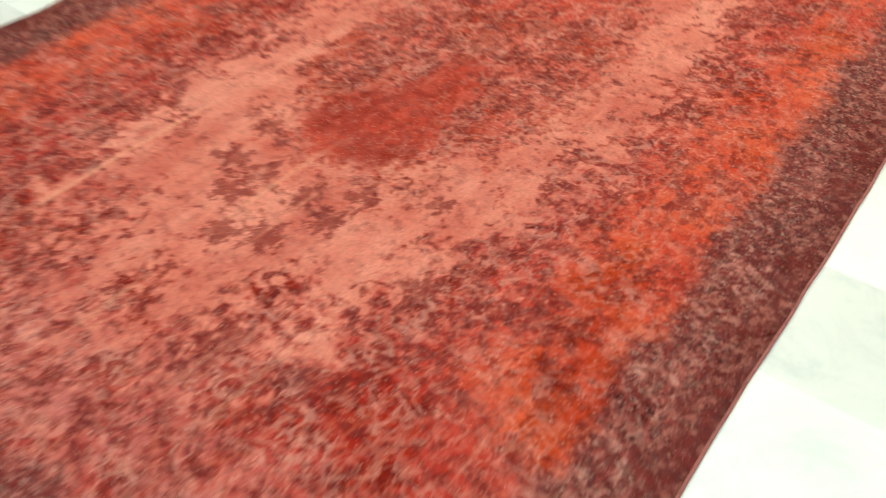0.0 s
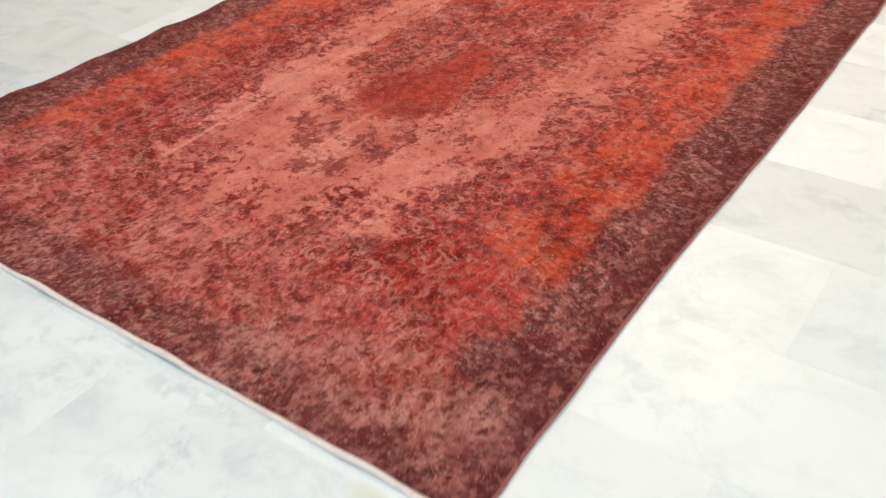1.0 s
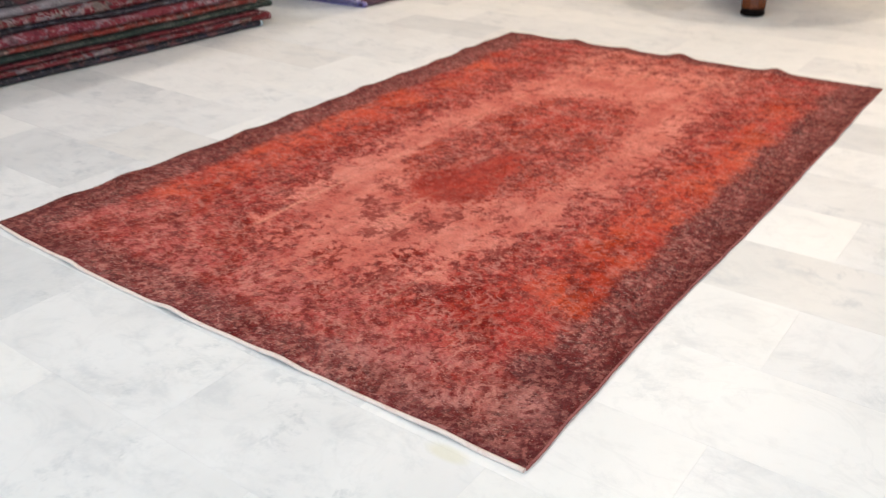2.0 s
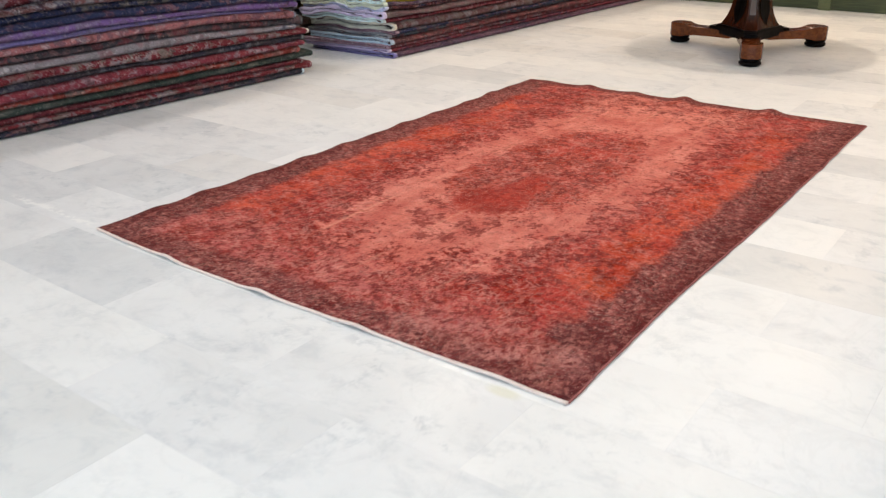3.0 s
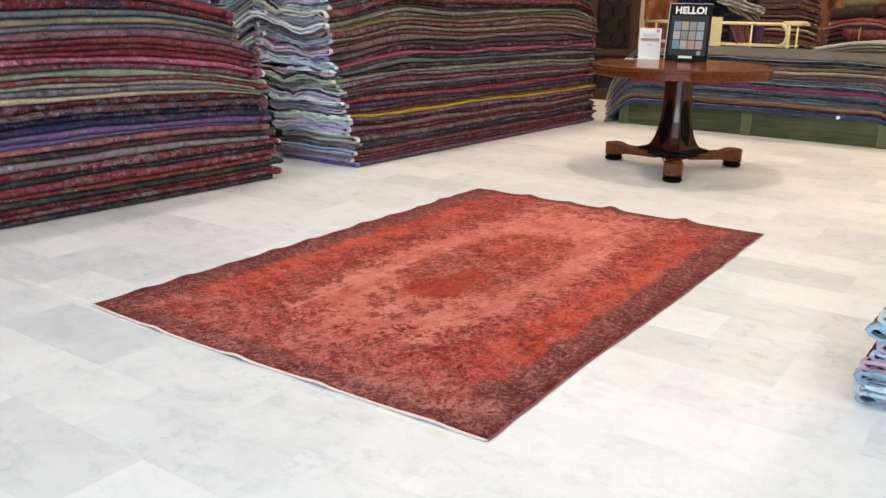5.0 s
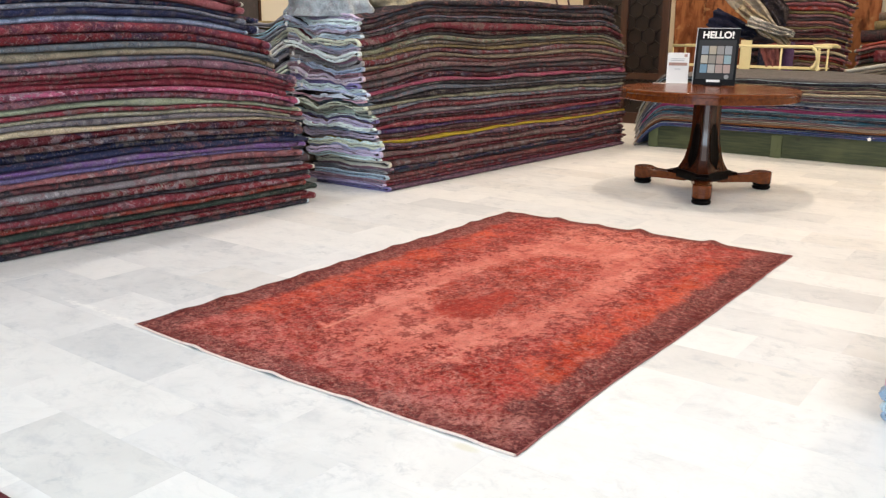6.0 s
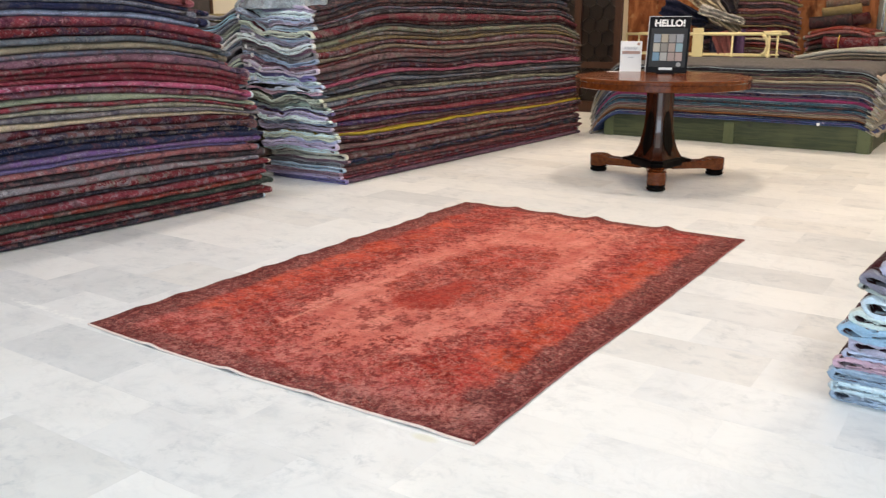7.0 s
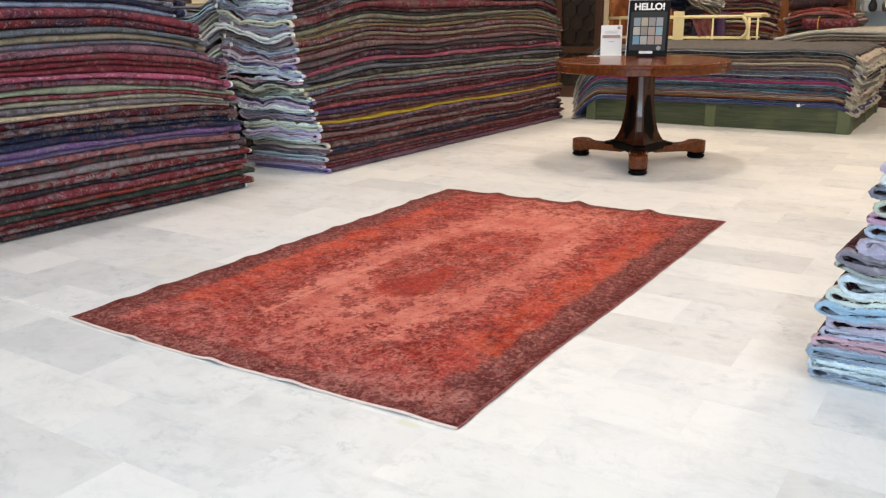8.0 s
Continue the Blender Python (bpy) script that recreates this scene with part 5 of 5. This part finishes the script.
def cart():
    """Cream enamelled tube cart behind the platform."""
    c = thing("carpet_cart", pose(-2.1, 8.75, 0), "cream enamelled tube cart with a looped handle", "cart")
    zt, zl, xl, xr = 0.985, 0.745, -1.05, 0.83
    for y in (0.0, 0.42):
        part("top_rail", tube([(xl, y, zt), (xr, y, zt + 0.01)], 0.017, 10), CREAM_METAL, c, smooth=True)
        part("lower_rail", tube([(xl, y, zl), (xr - 0.1, y, zl)], 0.010, 8), CREAM_METAL, c, smooth=True)
    for x in (xl, -0.62, 0.28, 0.70):
        part("upright", tube([(x, 0.0, 0.08), (x, 0.0, zt)], 0.012 if x < 0.5 else 0.016, 8), CREAM_METAL, c, smooth=True)
    for x in (xl, 0.70):
        part("upright", tube([(x, 0.42, 0.08), (x, 0.42, zt)], 0.012, 8), CREAM_METAL, c, smooth=True)
    part("end_plate", boxed((-0.20, -0.012, 0.68), (-0.07, 0.012, 1.06), 0.004), CREAM_METAL, c, "flat cream upright plate")
    hook = [(0.63 + 0.060 * math.sin(math.pi * k / 16), -0.02, zt - 0.115 + 0.105 * math.cos(math.pi * k / 16)) for k in range(17)]
    part("handle", tube(hook, 0.020, 10), CREAM_METAL, c, "thick curved handle", smooth=True)
    loop = [(xr - 0.20 + 0.20 * math.sin(math.pi * k / 14), 0.21 - 0.21 * math.cos(math.pi * k / 14), zt + 0.03) for k in range(15)]
    part("end_loop", tube(loop, 0.017, 10), CREAM_METAL, c, "rounded end loop", smooth=True)
    part("shelf", boxed((xl, 0.0, 0.10), (xr - 0.1, 0.42, 0.12), 0.003), CREAM_METAL, c)
    for x in (xl + 0.1, xr - 0.25):
        for y in (0.03, 0.39):
            part("wheel", lathe([(0.02, -0.012), (0.045, -0.012), (0.05, -0.006), (0.05, 0.006), (0.045, 0.012), (0.02, 0.012)], 20, pose(x, y, 0.05, 90, 0, 0)), BLACK, c, "black rubber wheel", smooth=True)
    return c


cart()


def lattice_screen(x0, x1, y, h):
    s = thing("carved_screen", pose((x0 + x1) / 2, y, 0), "dark carved wooden screen with a hexagonal lattice", "screen")
    w = (x1 - x0) / 2
    for a, b in ((-w, -w + 0.09), (-0.045, 0.045), (w - 0.09, w)):
        part("stile", boxed((a, -0.03, 0), (b, 0.03, h), 0.004), DOOR_WOOD, s, "brown upright")
    for z0, z1 in ((0, 0.14), (h * 0.25, h * 0.25 + 0.08), (h - 0.1, h)):
        for a, b in ((-w + 0.09, -0.045), (0.045, w - 0.09)):
            part("rail", boxed((a, -0.025, z0), (b, 0.025, z1), 0.004), DOOR_WOOD, s)
    for a, b in ((-w + 0.09, -0.045), (0.045, w - 0.09)):
        part("backing", boxed((a, 0.012, 0.14), (b, 0.022, h - 0.1)), LATTICE_WOOD, s, "nearly black back panel")
        bm = bmesh.new()
        r = 0.105
        rows = int((h - 0.3) / (r * 1.5))
        for j in range(rows):
            zc = 0.20 + r + j * r * 1.5
            for i in range(-1, 8):
                xc = a + (i + 0.5 * (j % 2)) * r * 1.732
                pts = [(xc + r * math.sin(k * math.pi / 3), zc + r * math.cos(k * math.pi / 3)) for k in range(7)]
                for (ax, az), (bx, bz) in list(zip(pts, pts[1:]))[:3]:
                    if min(ax, bx) < a or max(ax, bx) > b or max(az, bz) > h - 0.1 or min(az, bz) < 0.14:
                        continue
                    ln = math.hypot(bx - ax, bz - az)
                    m = Matrix.Translation(((ax + bx) / 2, 0, (az + bz) / 2)) @ Matrix.Rotation(-math.atan2(bz - az, bx - ax), 4, "Y")
                    box(bm, (-ln / 2, -0.012, -0.008), (ln / 2, 0.012, 0.008), 0, None)
                    bmesh.ops.transform(bm, matrix=m, verts=bm.verts[-8:])
        part("lattice", bm, LATTICE_WOOD, s, "interlaced hexagonal fretwork")
    return s


lattice_screen(-4.30, -3.12, 8.5, 2.25)


def hanging(x0, x1, y, z0, z1, label, folds=9.0, mat=None):
    verts, faces = [], []
    nx, nz = 70, 10
    for j in range(nz + 1):
        for i in range(nx + 1):
            x, z = x0 + (x1 - x0) * i / nx, z0 + (z1 - z0) * j / nz
            verts.append((x - x0, 0.045 * math.sin((x - x0) * folds + 0.6 * math.sin(z * 2)) + 0.02 * wander(x * 3, z), z - z0))
    w = nx + 1
    for j in range(nz):
        for i in range(nx):
            a = j * w + i
            faces.append((a, a + 1, a + w + 1, a + w))
    ob = new("wall_hanging", mesh_of("wall_hanging", verts, faces, mat or CURTAIN))
    ob.location = (x0, y, z0)
    md = ob.modifiers.new("thickness", "SOLIDIFY")
    md.thickness = 0.012
    return tagged(ob, label, "wall hanging")


hanging(-4.25, -2.6, 11.45, 0.004, 3.60, "rust brown patterned cloth hung in folds on the back wall")
hanging(-2.35, -1.31, 11.45, 0.004, 3.60, "rust brown patterned cloth hung in folds on the back wall")
hanging(-1.12, -0.65, 11.45, 0.004, 3.60, "rust brown patterned cloth hung in folds on the back wall")


# dark board on the west wall
def wall_board(y0, y1, z0, z1):
    b = thing("wall_board", pose(X0 + 0.02, (y0 + y1) / 2, z0), "large dark board hung on the cream wall", "board")
    w, h = (y1 - y0) / 2, z1 - z0
    part("panel", boxed((-0.018, -w + 0.03, 0.03), (0.006, w - 0.03, h - 0.03)), CANVAS, b)
    for lo, hi in (((-0.018, -w, 0), (0.016, w, 0.03)), ((-0.018, -w, h - 0.03), (0.016, w, h)), ((-0.018, -w, 0.03), (0.016, -w + 0.03, h - 0.03)), ((-0.018, w - 0.03, 0.03), (0.016, w, h - 0.03))):
        part("frame", boxed(lo, hi, 0.002), DOOR_WOOD, b)


wall_board(0.9, 3.75, 0.5, 2.3)


def glass_cabinet(x, y):
    c = thing("glass_cabinet", pose(x, y, 0), "grey metal cabinet with glass shelves by the back wall", "cabinet")
    part("base", boxed((-0.5, -0.2, 0), (0.5, 0.2, 0.7), 0.004), SLATE, c)
    # the back's pale blue grey stands for the brightness of lit, reflecting glass
    part("back", boxed((-0.5, 0.18, 0.7), (0.5, 0.2, 2.1)), painted_material("lit_glass_tone", (0.46, 0.52, 0.58), (0.36, 0.41, 0.46), 0.4), c, "back panel coloured pale like lit glass")
    for sx in (-0.49, 0.49):
        part("post", boxed((sx - 0.01, -0.2, 0.7), (sx + 0.01, -0.18, 2.1)), CHROME, c)
    for z in (1.0, 1.35, 1.7, 2.1):
        part("shelf", boxed((-0.48, -0.18, z), (0.48, 0.175, z + 0.008)), GLASS, c)
    return c


glass_cabinet(-0.05, 11.3)
rng = random.Random(5)
for k in range(6):
    v = lathe([(0.03, 0), (0.05, 0.02), (0.055, 0.08), (0.03, 0.14), (0.02, 0.17), (0.028, 0.19)], 16)
    ob = part("vase", v, CHROME if k % 2 else SLATE, None, smooth=True)
    ob.location = (-0.42 + 0.16 * k, 11.28, 1.009 if k < 3 else 1.359)
    tagged(ob, "small shiny vase on a glass shelf" if k % 2 else "small grey vase on a glass shelf", "vase", "vases on the glass shelves")


# ---- loose goods on the long heap ----
def crumpled(x, y, z, lx, ly, h, dye, wild, label, seed):
    """A carpet thrown down in a soft heap of folds."""
    bm = bmesh.new()
    bmesh.ops.create_icosphere(bm, subdivisions=5, radius=1.0)
    for v in bm.verts:
        n = v.co.normalized()
        k = 1 + 0.22 * wander(n.x * 1.7 + seed, n.y * 1.7, n.z * 1.7) + 0.07 * math.sin(n.y * 9 + 4 * wander(n.x * 2, n.z * 2, seed))
        up = max(n.z, -0.25)
        v.co = Vector((n.x * lx * k, n.y * ly * k, (up + 0.25) * h * k * 0.8))
    ob = part("crumpled_carpet", bm, CARPET, None, smooth=True)
    ob.location = (x, y, z)
    ob.color = (*DYES[dye], wild)
    return tagged(ob, label, "carpet")


crumpled(-3.64, 3.06, 1.25, 0.40, 0.27, 0.25, "ice", 0.15, "pale grey carpet bundled on top of the long heap", 3.0)
crumpled(-3.35, 3.55, 1.325, 0.20, 0.30, 0.14, "cream", 0.25, "cream carpet crumpled on top of the long heap", 8.0)
crumpled(-3.55, 4.25, 1.35, 0.25, 0.35, 0.12, "white", 0.2, "white carpet crumpled on top of the long heap", 5.0)


def chrome_stand():
    c = thing("chrome_frame", pose(-3.15, 5.75, 1.385), "bent chrome tube frame lying on the long heap", "frame")
    for y in (0.0, 0.24):
        part("leg", tube([(0, y - 0.08, 0.30), (0, y - 0.06, 0.12), (0, y, 0.012), (0, y + 0.14, 0.010)], 0.010, 8), CHROME, c, smooth=True)
    part("cross_bar", tube([(0, -0.07, 0.2), (0, 0.17, 0.2)], 0.009, 8), CHROME, c, smooth=True)


chrome_stand()


def price_tag(x, y, z, turn, k):
    t = thing("price_tag", pose(x, y, z, 8 * (k % 3) - 8, turn, 10 * (k % 2)), "small white paper tag tied to a folded carpet", "price tag", "price tags")
    part("paper", boxed((-0.013, -0.001, -0.028), (0.013, 0.001, 0.0), 0.0), PAPER, t)
    part("string", tube([(0, 0.0, -0.003), (0.004, 0.01, 0.02), (0, 0.03, 0.035)], 0.001, 5), PAPER, t, "thin white string")


for k, (dx, z, turn) in enumerate(((0.80, 1.21, 10), (0.66, 1.08, -15), (0.74, 0.99, 12), (0.68, 0.93, -8), (0.60, 0.83, 18), (0.71, 0.86, 5), (0.66, 0.76, -20))):
    price_tag(-3.06 - dx + 0.03, 2.80, z, turn, k)


for k, (x, y, z, turn) in enumerate(((-0.34, 6.478, 0.250, 74),)):
    price_tag(x, y, z, turn, k)


# ---- the marble floor, slab by slab ----
PX, PY, OX, OY = 0.612, 0.293, -0.98, -0.035
tagged(part("floor", boxed((X0 - 0.2, Y0 - 0.2, -0.2), (X1 + 0.2, Y1 + 0.2, -0.0016)), GROUT), "polished white marble slabs laid in half bond", "floor", kind="structure")
floor_ob = bpy.data.objects["floor"]


def slab_geometry():
    a, b, e = PX / 2 - 0.0001, PY / 2 - 0.0001, 0.0005
    v = [(-a, -b, -0.0014), (a, -b, -0.0014), (a, b, -0.0014), (-a, b, -0.0014), (-a, -b, -0.00025), (a, -b, -0.00025), (a, b, -0.00025), (-a, b, -0.00025),
         (-a + e, -b + e, 0), (a - e, -b + e, 0), (a - e, b - e, 0), (-a + e, b - e, 0)]
    f = [(8, 9, 10, 11)] + [(k, (k + 1) % 4, (k + 1) % 4 + 4, k + 4) for k in range(4)] + [(k + 4, (k + 1) % 4 + 4, (k + 1) % 4 + 8, k + 8) for k in range(4)]
    return v, f


SLAB_V, SLAB_F = slab_geometry()
slab_mesh = mesh_of("slab", SLAB_V, SLAB_F, MARBLE, smooth=False)
WHITE, PALE, GREY, BEIGE = (0.80, 0.80, 0.79), (0.765, 0.77, 0.77), (0.685, 0.695, 0.70), (0.71, 0.712, 0.70)
KNOWN = {(-2, -1): WHITE, (-3, -1): BEIGE, (-3, 0): WHITE, (-2, -2): WHITE, (-1, -2): GREY, (-1, -1): PALE, (-1, 1): WHITE, (-2, 0): PALE, (-2, 1): PALE, (0, -2): PALE, (0, -3): GREY,
         (3, -4): GREY, (4, -3): WHITE, (4, -4): PALE, (3, -3): PALE, (10, 2): GREY, (10, 1): PALE, (17, 1): GREY, (18, 1): BEIGE, (7, 1): GREY, (9, -3): GREY, (2, -4): PALE, (1, -3): GREY,
         (-1, 0): PALE, (-4, 0): PALE, (-3, 1): PALE, (-1, 2): PALE, (12, 1): PALE, (19, 0): GREY, (20, 2): GREY, (16, 3): BEIGE}
rng = random.Random(77)
rest_v, rest_f = [], []
for row in range(-19, 40):
    y = OY + PY * (row + 0.5)
    for col in range(-8, 12):
        x = OX + PX * (col + 0.5) + (PX / 2 if row % 2 else 0)
        tone = rng.choices((WHITE, PALE, (0.735, 0.74, 0.74), (0.74, 0.735, 0.72)), (5, 4, 1.2, 0.8))[0]
        k = rng.uniform(0.975, 1.025)
        if not (X0 - 0.1 < x < X1 + 0.1 and Y0 - 0.1 < y < Y1 + 0.1):
            continue
        tone = KNOWN.get((row, col), tone)
        if -3.3 < x < 1.6 and -1.6 < y < 7.3:
            ob = new("slab", slab_mesh)
            ob.location = (x, y, 0)
            ob.parent = floor_ob
            ob.color = (*(min(0.86, c * k) for c in tone), 1)
        else:
            b = len(rest_v)
            rest_v += [(vx + x, vy + y, vz) for vx, vy, vz in SLAB_V]
            rest_f += [tuple(i + b for i in f) for f in SLAB_F]
ob = new("outer_slabs", mesh_of("outer_slabs", rest_v, rest_f, MARBLE, smooth=False))
ob.color = (0.75, 0.75, 0.74, 1)
ob.parent = floor_ob
tagged(ob, kind="stuff")
